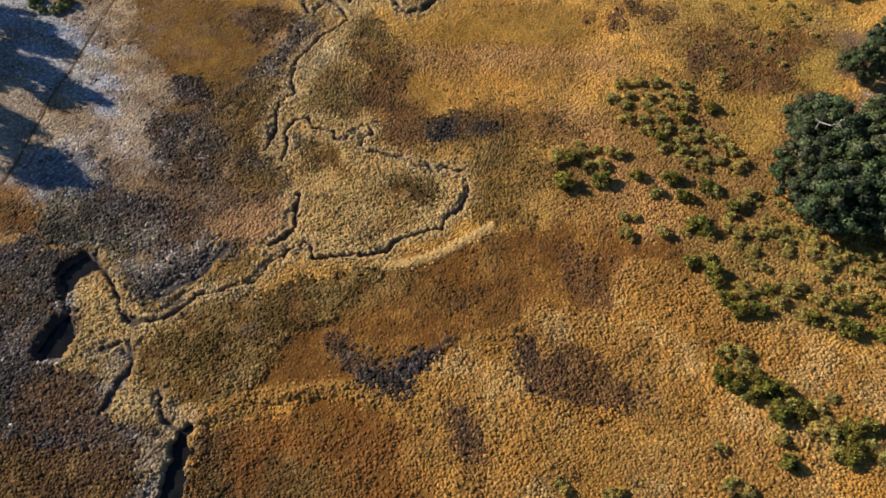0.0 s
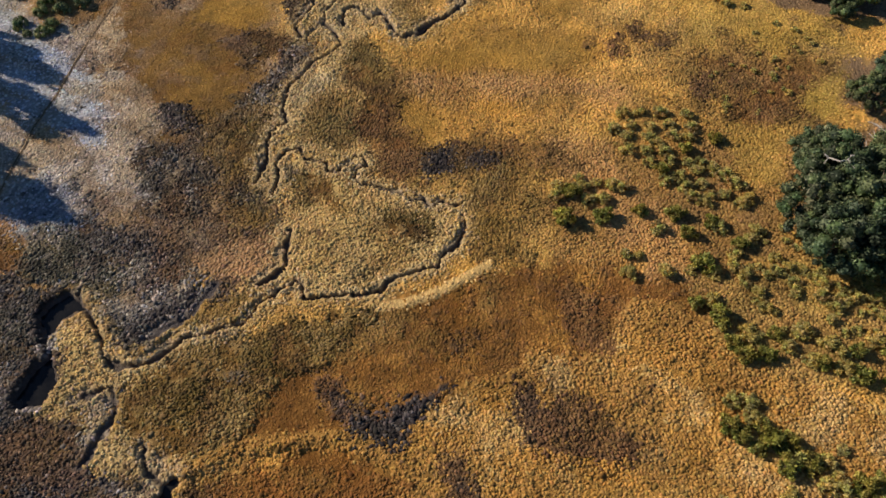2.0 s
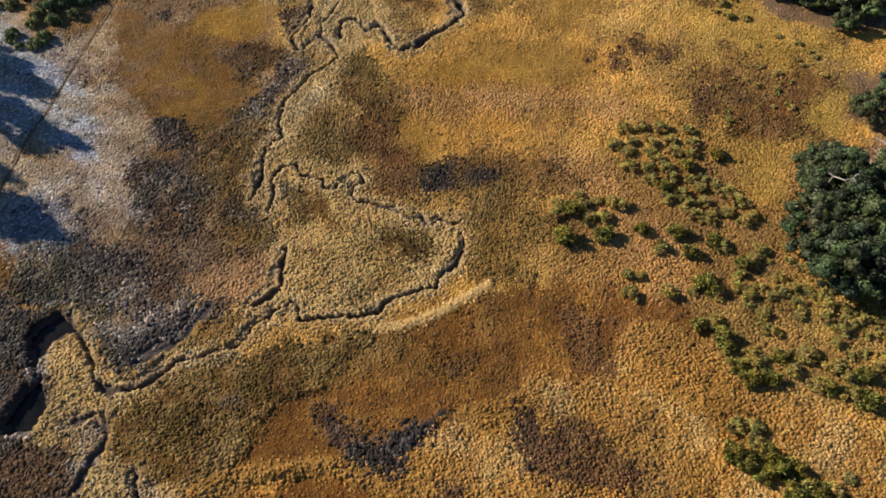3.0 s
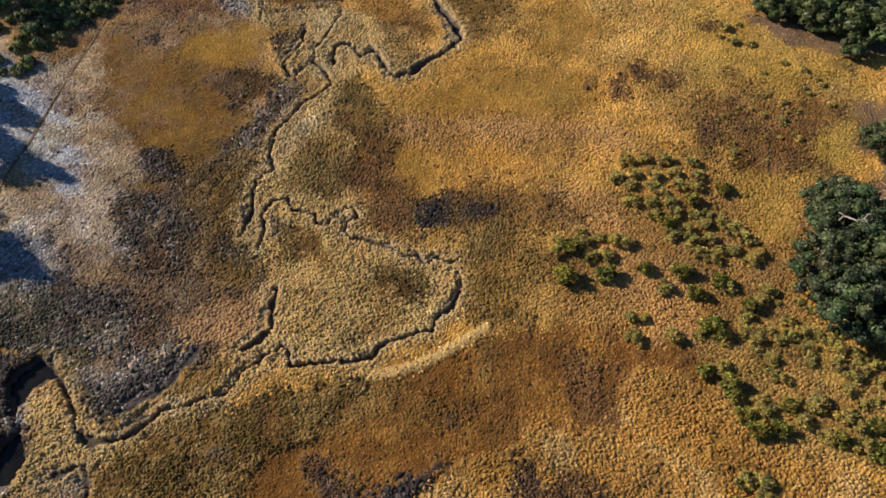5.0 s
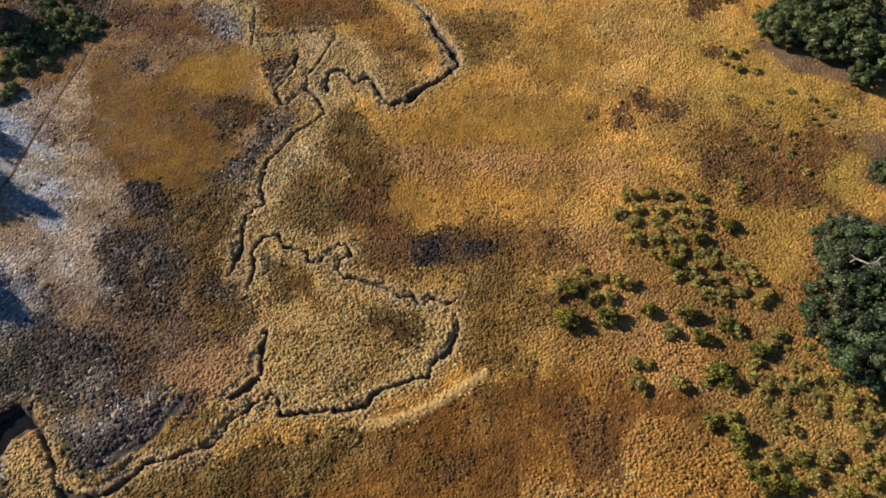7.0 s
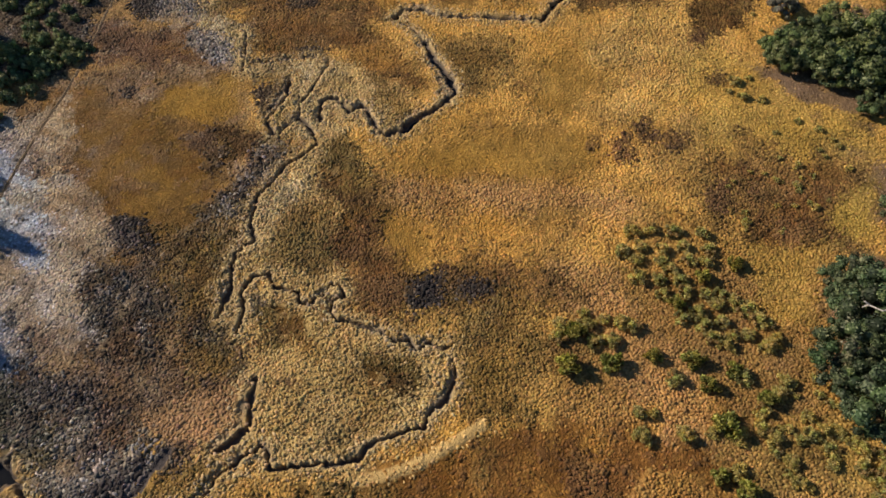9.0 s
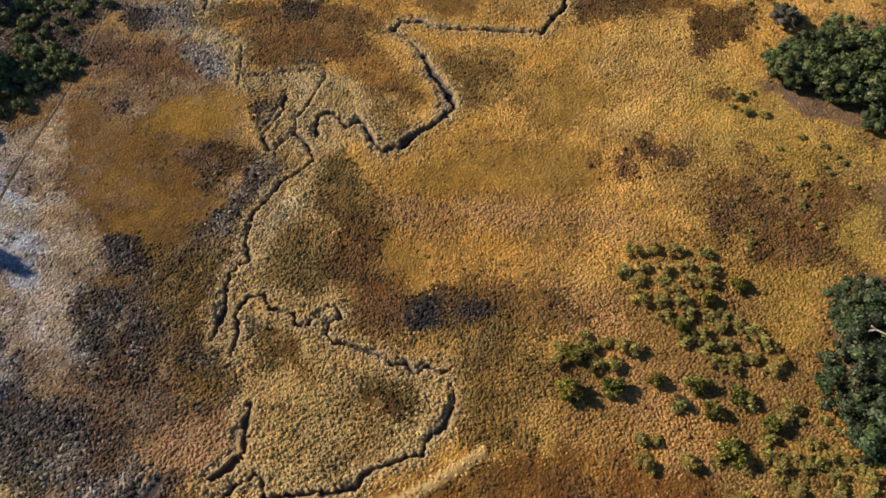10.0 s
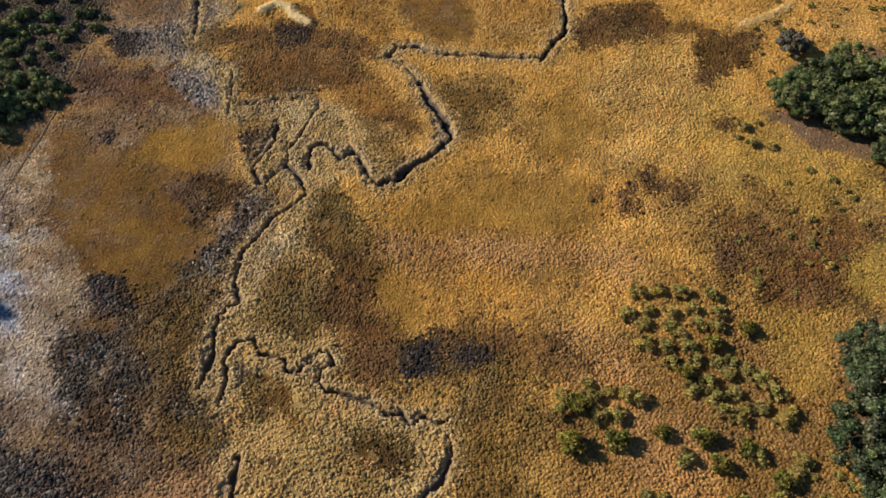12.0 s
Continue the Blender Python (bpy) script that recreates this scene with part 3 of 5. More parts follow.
patch('tan', 1.5, 0.6, (-44.3,110.8),(-38.1,106.6),(-35.1,104.8),(-38.9,103.1),(-43.2,103.9))
patch('greyfrost', 1.6, 0.5, (-35.9,109.3),(-33.6,107.1),(-32.5,99.4),(-28.6,100.3),(-26.9,93.8),(-30.3,94.3),(-33.9,96.8),(-35.5,102.5))
patch('olivegold', 1, 0.8, (-35.3,108.3),(-32.5,109.7),(-30.9,103.3),(-33.9,104.1))
patch('charcoal', 1, 0.95, (-47.3,110.5),(-42.3,109.7),(-41.3,105.4),(-45.4,105.3))
patch('charcoal', 1, 0.8, (-39.7,109.9),(-34.4,111.5),(-34.5,107.6),(-38.2,107.2))
patch('charcoal', 0.8, 0.9, (-25.5,89.8),(-21.0,92.1),(-20.2,89.6),(-21.4,85.0),(-22.9,82.9),(-24.8,84.9))
patch('greyfrost', 0.7, 0.8, (-22.8,89.9),(-21.0,87.5),(-21.6,84.8),(-22.9,84.1))
patch('charcoal', 0.8, 0.85, (-25.7,95.2),(-21.9,96.7),(-21.1,95.2),(-25.3,94.1))
patch('charcoal', 0.8, 0.85, (-19.9,97.1),(-16.6,97.8),(-16.4,94.9),(-19.0,94.4))
# dark ground colour stands in for the shade between the thicket's bushes
patch('dark', 2, 0.8, (-75.2,123.8),(-51.1,123.0),(-48.6,111.8),(-50.8,108.8),(-51.4,104.1),(-50.8,99.6),(-51.7,95.4),(-54.0,93.3),(-63.7,93.1))
patch('olive', 1.5, 0.9, (-14.8,80.4),(-12.1,81.4),(-9.7,78.1),(-8.5,75.3),(-9.4,72.8),(-12.1,72.0),(-13.8,73.0),(-14.8,76.2))
patch('darkbrown', 2, 0.6, (-14.1,72.2),(-8.9,72.1),(-5.5,67.6),(-2.3,63.3),(-3.1,60.5),(-5.9,60.6),(-8.6,64.5),(-11.3,67.4))
patch('meadow', 3, 0.8, (-5.7,75.6),(-1.0,79.6),(8.6,81.1),(19.4,79.6),(19.1,75.0),(11.5,74.8),(2.9,75.6))
patch('meadow', 3, 0.7, (13.6,94.7),(19.5,96.6),(21.5,89.5),(16.5,84.0),(12.6,86.9))
patch('meadow', 2.5, 0.7, (-8.1,69.1),(-5.6,69.9),(-2.3,65.4),(-1.6,62.0),(-4.4,60.6),(-7.1,63.3))
patch('meadow', 2.5, 0.6, (11.0,69.4),(19.3,69.2),(20.3,67.8),(11.5,67.6))
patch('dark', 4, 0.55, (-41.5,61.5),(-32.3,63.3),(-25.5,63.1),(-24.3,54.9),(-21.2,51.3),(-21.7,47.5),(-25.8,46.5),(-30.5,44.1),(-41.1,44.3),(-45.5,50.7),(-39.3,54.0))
patch('olive', 2, 0.5, (-28.7,52.6),(-22.5,52.5),(-21.4,49.1),(-26.3,49.2))
patch('marsh', 0.8, 0.9, (-27.5,93.5),(-22.0,94.0),(-16.1,94.9),(-13.0,94.2),(-9.5,92.1),(-6.1,87.8),(-4.9,83.7),(-8.3,81.1),(-12.3,83.8),(-15.1,83.9),(-17.3,81.1),(-21.1,81.2),(-22.7,83.0),(-20.6,88.5),(-20.2,91.6),(-26.2,91.9))
patch('marsh', 0.8, 0.9, (-19.7,75.1),(-16.1,80.0),(-15.1,83.9),(-11.8,82.1),(-14.8,80.0),(-14.9,73.0),(-18.3,69.3),(-20.7,63.7),(-22.6,61.1),(-22.6,54.8),(-21.4,53.5),(-22.0,58.5),(-21.8,63.7),(-22.0,69.4))
patch('grey', 1.2, 0.7, (-24.8,74.0),(-21.0,80.5),(-17.5,80.0),(-19.1,76.3),(-21.9,72.4),(-22.3,69.4),(-22.4,65.8),(-24.1,63.8),(-24.1,58.5),(-24.7,55.5),(-25.9,58.6),(-26.2,63.8),(-25.4,69.5))
patch('olivegold', 2, 0.7, (-9.9,92.3),(-6.1,90.2),(-3.9,84.5),(-6.0,83.7),(-8.9,87.4))
patch('darkbrown', 2, 0.6, (-9.2,93.3),(-4.0,92.6),(-2.5,89.2),(-5.4,88.8))
patch('olive', 2, 0.6, (2.1,97.1),(8.9,96.9),(9.3,91.8),(4.1,91.4))
patch('plum', 0.8, 0.8, (31.6,72.0),(34.2,73.2),(35.3,70.4),(33.3,67.8),(31.4,68.2))
patch('plum', 0.8, 0.7, (36.7,72.0),(38.9,71.8),(38.0,70.2),(36.5,70.4))
patch('darkbrown', 1.5, 0.85, (35.0,66.4),(39.2,67.9),(44.3,68.0),(44.9,65.1),(40.6,62.3),(37.6,62.4),(34.9,63.4))
patch('darkbrown', 2, 0.6, (39.1,71.8),(43.1,72.5),(46.5,70.9),(44.9,67.9),(40.5,68.0))
patch('umber', 1.5, 0.6, (36.8,80.9),(39.2,80.8),(40.4,76.6),(36.4,74.2))
patch('plum', 0.7, 0.9, (21.3,79.2),(24.2,80.5),(23.8,76.1),(21.5,75.4))
patch('plum', 0.6, 0.7, (27.9,79.9),(30.8,79.8),(29.6,77.5),(27.9,77.5))
patch('plum', 0.7, 0.5, (18.2,80.5),(19.9,80.4),(19.2,77.9),(17.9,77.9))
patch('plum', 0.5, 0.6, (35.9,91.3),(38.7,91.5),(38.2,89.5),(35.8,89.5))
patch('brown', 0.8, 0.8, (15.7,40.9),(24.7,41.1),(26.5,37.7),(25.0,37.6),(24.3,38.6),(19.7,39.3),(17.9,37.9),(16.6,34.9),(14.9,34.3))
patch('duff', 2, 0.6, (-46.1,56.6),(-39.1,51.8),(-33.0,49.9),(-29.2,52.5),(-27.1,48.3),(-29.1,44.0),(-32.1,45.7),(-36.8,48.3),(-42.9,50.2))
patch('tan', 1.5, 0.5, (-47.0,62.7),(-42.2,62.1),(-40.4,57.6),(-36.3,52.4),(-40.8,53.0),(-44.9,57.7))
patch('peach', 1.5, 0.6, (-30.2,44.6),(-25.6,47.4),(-21.5,48.1),(-20.0,44.0),(-22.7,41.7),(-26.5,40.6))
patch('brown', 2, 0.85, (-61.9,51.3),(-54.3,50.2),(-51.4,47.3),(-50.9,44.5),(-53.5,43.7),(-58.6,42.8))
patch('dark', 2, 0.7, (-58.5,42.4),(-48.5,43.0),(-47.1,40.6),(-46.5,32.6),(-46.6,27.3),(-52.7,27.3))
# the scarp's shade band once more, painted wider in charcoal
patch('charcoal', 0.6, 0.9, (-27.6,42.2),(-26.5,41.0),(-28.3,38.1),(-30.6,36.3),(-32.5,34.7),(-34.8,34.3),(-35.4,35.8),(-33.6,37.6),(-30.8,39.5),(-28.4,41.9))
patch('plum', 1.5, 0.7, (-14.8,31.1),(-11.4,30.4),(-10.1,26.8),(-7.5,25.8),(-5.7,26.7),(-4.4,28.9),(-1.1,29.9),(-1.7,27.3),(-3.7,25.5),(-5.5,23.7),(-7.1,23.0),(-9.5,23.5),(-11.9,25.0),(-14.1,27.5))
patch('charcoal', 1.3, 1, (-10.7,25.9),(-7.5,25.5),(-5.7,26.5),(-4.2,28.5),(-1.6,29.6),(-2.1,27.3),(-3.7,25.7),(-5.5,23.7),(-7.1,23.0),(-9.5,23.5))
patch('charcoal', 1, 0.7, (-13.2,29.1),(-11.3,29.0),(-10.4,26.5),(-12.1,25.9))
patch('umber', 2, 0.8, (-27.2,19.8),(-23.5,19.5),(-21.8,16.0),(-21.8,9.4),(-27.0,9.5),(-27.0,14.4))
patch('reed', 0.8, 0.95, (-36.0,106.1),(-32.9,104.2),(-27.9,102.2),(-27.0,94.3),(-22.9,95.0),(-16.8,95.4),(-14.3,92.7),(-17.2,89.5),(-16.0,88.1),(-11.5,86.9),(-12.9,85.6),(-15.4,87.6),(-16.9,86.3),(-16.5,80.7),(-18.3,80.7),(-20.2,84.5),(-19.3,89.3),(-18.3,92.8),(-25.8,93.0),(-28.3,93.5),(-30.0,100.2),(-34.8,102.6))
patch('charcoal', 0.7, 0.8, (-27.0,96.1),(-23.1,97.3),(-22.3,95.7),(-26.3,94.7))
patch('charcoal', 0.7, 0.85, (-20.6,98.1),(-17.4,98.4),(-17.1,95.6),(-19.7,95.2))
patch('reed', 0.8, 0.8, (-16.5,79.9),(-16.6,77.7),(-19.1,75.0),(-21.2,71.2),(-22.4,68.3),(-22.9,64.0),(-20.7,63.9),(-19.7,69.1),(-17.4,72.3),(-15.1,76.0),(-15.2,78.8))
patch('greyfrost', 0.8, 0.6, (-21.7,71.6),(-20.7,76.5),(-18.7,77.8),(-18.9,76.1),(-20.7,71.9),(-21.7,69.2))
patch('mauve', 1.5, 0.4, (-37.0,85.1),(-32.6,85.0),(-28.2,80.2),(-31.4,78.5))
patch('charcoal', 1, 0.95, (-39.9,69.3),(-37.5,70.1),(-34.4,67.5),(-34.3,64.9),(-37.9,65.2))
patch('olive', 1.5, 0.5, (-34.9,67.3),(-24.7,68.0),(-23.5,56.4),(-25.6,53.8),(-30.1,59.3))
patch('tan', 2, 0.5, (-49.5,77.6),(-43.0,73.9),(-39.2,64.4),(-41.3,60.6),(-45.8,66.6))
patch('greyfrost', 1, 0.7, (-36.6,118.5),(-32.3,118.3),(-32.0,111.9),(-34.4,109.5),(-35.5,108.3),(-35.3,103.4),(-33.5,97.9),(-36.5,99.0),(-36.9,104.8),(-39.1,104.9),(-39.4,109.4),(-35.7,111.2))
patch('reed', 0.7, 0.8, (-32.1,117.0),(-28.0,115.6),(-30.8,111.8),(-32.8,109.9),(-34.8,108.3),(-34.6,109.7),(-32.1,111.9))
patch('greyfrost', 1, 0.6, (-48.5,111.1),(-42.7,111.2),(-38.6,109.4),(-37.9,106.0),(-40.7,103.8),(-41.8,105.2),(-42.3,109.5),(-47.0,110.1))
# rust-brown face east of the sand, its shade put into the colour
patch('rust', 0.8, 0.9, (-21.0,116.1),(-17.6,115.0),(-17.6,112.2),(-18.8,112.2),(-20.4,114.3))
patch('darkbrown', 2, 0.7, (-12.8,71.5),(-8.7,71.3),(-6.7,64.6),(-5.2,61.3),(-3.8,56.6),(-8.0,54.7),(-11.1,58.5),(-13.0,65.8))
patch('charcoal', 1, 0.7, (-4.4,57.6),(-2.9,59.6),(-0.9,60.6),(0.2,58.9),(-0.9,57.0),(-3.1,55.5))
patch('charcoal', 1, 0.65, (1.9,59.8),(4.1,60.6),(4.9,58.4),(3.3,57.3),(1.7,57.8))
patch('citron', 2, 0.5, (34.8,63.4),(43.3,63.1),(40.6,59.5),(38.7,53.4),(33.5,54.4))
patch('darkbrown', 1.5, 0.5, (37.2,70.5),(44.8,71.3),(44.6,65.2),(37.8,64.0))
patch('citron', 2, 0.35, (33.4,42.8),(46.6,42.2),(46.7,37.3),(36.2,36.8))
CHANNELS = []


def creek(wide, deep, *places):
    CHANNELS.append((wide, deep, list(places)))


creek(2.9, 1.1, (-28.4,10.9),(-27.9,13.9),(-27.8,16.0),(-27.9,18.2),(-27.9,19.4))
creek(0.8, 0.6, (-27.9,19.4),(-29.3,20.3),(-30.3,20.7),(-30.9,23.1))
creek(1.0, 0.3, (-36.5,21.4),(-36.2,23.4),(-35.4,25.2),(-34.6,26.8),(-35.7,29.4))
creek(1.0, 0.4, (-36.1,29.5),(-37.9,28.8),(-39.1,27.8))
creek(0.6, 0.7, (-42.6,40.4),(-40.2,37.5),(-38.0,34.5),(-36.8,32.3))
creek(1.1, 0.7, (-36.8,32.3),(-35.2,31.6),(-33.4,31.7),(-31.7,32.7),(-30.4,33.8),(-29.4,34.7))
creek(0.62, 0.6, (-29.4,34.7),(-27.1,35.1),(-25.1,35.9),(-23.0,36.8),(-21.9,38.6),(-20.9,39.2),(-19.3,40.8),(-17.7,41.6),(-17.2,40.8),(-17.2,39.4),(-13.9,39.6),(-11.4,39.7),(-8.7,40.0),(-7.7,41.4),(-4.9,42.5),(-2.3,43.2),(-1.2,45.0),(0.2,46.0),(0.9,48.4),(0.7,50.3))
creek(1.1, 0.3, (-33.1,34.8),(-30.3,36.5),(-28.7,38.1),(-27.7,40.1),(-26.9,41.3))
creek(0.9, 0.6, (-22.6,40.9),(-20.8,42.2),(-19.7,43.6),(-19.7,46.4),(-19.8,48.5))
creek(0.55, 0.75, (0.6,51.6),(-0.4,51.4),(-1.7,52.2),(-2.8,51.3),(-3.9,52.4),(-5.8,52.6),(-7.1,53.7),(-9.4,54.5),(-11.9,54.9),(-12.5,55.9),(-12.3,57.5),(-11.1,57.8),(-11.5,59.3),(-12.6,59.5),(-13.6,58.3),(-14.7,57.3),(-15.8,57.3),(-16.4,58.6),(-18.8,59.4),(-19.8,61.1),(-21.7,60.5),(-22.5,58.7),(-22.0,56.5),(-22.0,53.7))
creek(0.75, 0.55, (-24.3,55.5),(-24.1,59.2),(-24.0,63.8),(-23.2,64.6),(-21.9,65.5),(-22.8,67.4),(-22.5,71.5),(-19.8,76.3),(-17.8,77.9),(-16.1,80.0),(-17.2,82.6),(-18.8,84.4))
creek(0.45, 0.4, (-18.8,84.4),(-18.9,86.7),(-17.7,88.6),(-16.4,92.5),(-15.6,94.5))
creek(0.8, 0.7, (-16.0,83.9),(-16.1,87.1),(-15.0,87.8),(-13.7,87.4),(-12.4,85.3),(-10.5,86.5),(-9.1,83.8),(-7.6,81.1))
creek(1.35, 0.65, (-7.6,81.1),(-5.2,82.1),(-2.8,84.5),(-0.3,86.1),(1.6,88.9),(1.2,90.8),(0.1,93.0),(-1.4,95.6),(-2.4,98.8))
creek(0.4, 0.4, (-2.4,98.8),(-4.1,101.4),(-5.9,103.4))
creek(1.3, 0.8, (-6.5,104.3),(-5.4,105.7),(-2.6,105.9))
creek(0.8, 0.5, (-2.6,105.7),(0.6,104.1),(6.2,103.8),(12.4,103.0),(14.5,102.9))
creek(1.0, 0.8, (14.5,102.4),(15.9,105.0),(18.3,107.9),(19.1,111.6),(19.2,115.4),(19.8,123.5))
creek(0.6, 0.5, (-18.8,84.4),(-20.6,82.6),(-21.7,81.8),(-23.0,83.7))
creek(0.8, 0.6, (-23.0,84.1),(-21.8,86.4),(-20.7,89.2),(-20.5,91.4))
creek(0.6, 0.5, (-27.5,93.3),(-27.7,97.4),(-28.2,101.2))
creek(0.6, 0.35, (-26.2,95.0),(-22.9,95.3),(-19.2,95.8),(-16.7,95.5))
creek(0.9, 0.5, (-34.6,107.7),(-35.2,113.2),(-37.0,125.4))
POOLS = [
    (0.9, [(-46.2,36.8),(-46.2,39.1),(-43.1,40.7),(-41.0,38.4),(-43.6,36.6),(-43.9,35.0),(-43.4,33.9),(-45.4,35.4)]),
    (0.9, [(-45.8,28.2),(-44.7,31.9),(-42.8,33.6),(-41.6,31.1),(-42.3,27.7),(-44.4,27.2)]),
]
RIM = [(-26.8,20.7),(-24.5,21.8),(-21.8,23.1),(-17.3,23.8),(-12.7,24.2),(-9.7,23.5),(-7.1,22.2),(-3.4,20.6)]
RIDGE = [(-8.4,38.2),(-5.5,38.7),(-2.3,39.9),(0.6,41.6),(3.5,43.3)]
TRAIL = [(-49.8,123.0),(-48.7,113.7),(-50.1,106.4),(-50.5,95.9),(-51.9,89.0),(-53.2,80.9),(-54.4,72.2),(-55.7,65.9),(-56.4,57.6),(-57.3,50.7)]
CREST = [(44.2,109.0),(47.0,110.1),(52.4,113.3)]
SAND = [(-25.6,114.2),(-23.8,115.6),(-21.8,114.7),(-20.9,112.9),(-18.6,111.2)]
SHRUBS_0 = [(12.4,49.4,1.6),(17.1,49.6,1.4),(13.7,53.0,1.4),(15.0,53.9,0.9),(12.4,54.0,0.9),(11.7,52.6,0.9),(17.2,51.9,0.9),(18.6,53.9,0.9),(19.7,53.6,0.9),(15.5,51.9,0.9),(17.0,54.5,0.7),(14.8,55.2,0.7),(21.3,50.1,1.1),(25.5,49.7,1.4),(23.2,47.7,0.9),(26.5,47.0,1.2),(29.3,48.6,1.1),(30.2,47.8,0.9),(21.7,65.7,0.9),(23.9,65.8,0.8),(26.3,65.6,0.9),(29.6,65.2,0.8),(20.1,63.0,0.9),(22.3,63.6,0.8),(24.7,63.2,0.8),(27.1,63.5,0.8),(29.8,63.1,0.8),(21.7,61.9,0.8),(24.3,61.5,0.9),(27.4,61.8,0.8)]
SHRUBS_1 = [(29.4,61.4,0.8),(21.3,59.4,0.9),(23.6,59.3,0.8),(25.9,59.2,0.9),(28.6,59.5,1.1),(25.0,60.5,0.8),(32.5,61.0,1.2),(23.8,57.4,0.8),(26.2,57.7,0.8),(28.4,57.3,0.8),(30.1,57.3,0.8),(25.0,56.1,1.1),(27.1,55.2,0.9),(29.3,56.1,0.8),(31.4,56.6,0.8),(32.0,55.4,0.8),(25.2,54.4,0.8),(27.3,53.7,0.9),(29.3,54.0,0.8),(27.8,52.3,0.8),(29.2,51.4,0.9),(33.3,54.2,0.9),(31.8,52.5,0.8),(34.4,51.9,0.8),(34.3,47.2,0.9),(31.9,45.4,1.2),(33.1,45.9,0.9),(19.0,42.0,0.9),(23.1,42.0,0.9),(19.0,44.2,0.7)]
SHRUBS_2 = [(20.3,44.1,0.6),(27.4,42.8,1.6),(28.2,41.8,0.9),(30.6,42.6,0.9),(25.8,42.3,0.7),(25.6,38.1,1.1),(27.2,38.5,0.9),(27.7,36.7,1.4),(27.8,35.5,1.1),(28.5,33.4,1.2),(29.4,32.0,1.4),(31.5,32.0,1.2),(30.4,33.8,0.9),(32.9,34.1,1.1),(35.3,34.1,0.9),(33.8,32.7,0.9),(36.8,31.0,1.1),(38.0,33.0,1.0),(38.9,30.3,1.0),(40.3,29.6,1.4),(40.7,32.2,1.1),(42.9,33.6,1.0),(44.1,32.2,1.1),(43.0,28.9,1.2),(35.8,31.4,0.9),(38.9,32.0,0.9),(26.0,24.8,1.4),(26.9,23.7,1.2),(29.2,24.2,1.2),(29.7,23.0,1.5)]
SHRUBS_3 = [(28.3,22.5,1.1),(31.4,23.0,1.2),(28.3,27.0,0.9),(26.9,27.3,0.9),(28.5,25.5,0.9),(30.2,20.5,1.4),(32.7,20.8,1.4),(31.6,21.6,1.0),(34.0,21.1,0.9),(36.0,22.2,0.6),(24.0,17.6,0.7),(29.9,18.1,0.8),(30.1,15.9,1.1),(33.3,18.9,0.9),(34.8,18.5,1.0),(36.7,19.0,1.4),(38.7,19.3,1.1),(36.4,17.1,1.5),(35.6,16.2,1.1),(38.1,17.5,1.0),(38.8,16.4,1.0),(34.9,17.0,0.9),(34.6,19.7,0.7),(24.2,14.0,0.9),(25.7,13.5,0.8),(8.8,14.4,0.6),(13.6,13.3,0.9),(9.2,13.6,0.6),(45.4,30.8,1.2),(41.4,17.9,1.2)]
TREES = [(40.3,48.3,3.9,6),(41.5,44.4,4.4,6.5),(44.2,53.7,4.6,7),(46.5,48.5,5.2,8),(43.5,57.4,3.2,5),(51.0,54.6,3.8,6.2),(45.7,43.4,4.6,7),(52.7,49.1,6,9),(50.2,41.7,5,8),(53.1,66.8,2.8,4.5),(58.1,70.1,3.5,5),(46.3,94.4,2.34,3.65),(47.2,92.8,2.61,4.05),(50.3,96.1,3.24,4.46),(50.6,91.4,2.88,4.46),(52.6,89.6,2.7,4.05),(54.4,93.1,4.05,5.67),(56.2,89.7,3.6,4.86),(59.6,94.5,4.5,6.48),(59.0,87.7,3.6,4.86),(54.3,98.1,3.15,4.46),(45.6,95.7,1.44,2.02),(55.0,83.7,1.7,3.0)]
LOW_TREES = [(-60.6,114.3,2.6,3.5),(-56.7,113.3,2.4,3),(-61.8,110.6,2.8,3.5),(-52.4,114.0,2,2.6),(-49.6,110.8,1.8,2.2),(-53.4,109.0,2.2,2.8),(-55.8,107.0,1.8,2.2),(-60.3,106.7,2.6,3),(-54.8,100.8,2.6,3.2),(-57.6,100.2,3,3.5),(-52.1,99.3,2.2,2.8),(-54.9,96.5,2.6,3.2),(-52.4,96.6,2.4,3),(-57.1,95.4,3,3.5),(-51.2,96.9,1.9,2.2),(-55.5,93.3,2.2,2.6),(-64.8,108.0,3,4),(-61.2,97.9,3,4),(-60.5,91.8,3,4),(-67.1,116.8,3,4),(-60.3,119.2,3,4),(-55.2,118.4,2,3)]
LOW_TREES += [(-61.9,113.7,2.2,2.6),(-58.0,110.6,2,2.4),(-59.4,108.7,2.2,2.6),(-52.6,111.3,1.6,2),(-54.0,104.9,1.4,1.8),(-57.3,104.2,2,2.2),(-59.7,102.7,2.6,3),(-53.8,99.6,2,2.4),(-50.7,98.8,1.4,1.7),(-53.7,95.0,1.7,2),(-55.4,94.9,2,2.4),(-51.4,114.4,1.6,2),(-49.1,113.4,1.2,1.5),(-63.4,95.5,2.3,2.8)]
LOW_TREES += [(-60.5,96.7,2.3,2.8),(-57.5,97.8,2.3,2.8),(-54.4,99.0,2.3,2.8),(-61.4,91.8,2.3,2.8),(-58.5,92.9,2.3,2.8),(-55.5,94.0,2.3,2.8),(-61.8,88.4,2.3,2.8),(-59.0,89.4,2.3,2.8),(-59.2,85.5,2.3,2.8),(-56.1,90.5,2.3,2.8),(-60.3,83.9,2.3,2.8),(-66.8,93.2,2.3,2.8),(-64.2,86.2,2.3,2.8),(-67.7,98.2,2.3,2.8),(-62.4,98.6,2.3,2.8)]
GREY = [[49.4,103.8]]
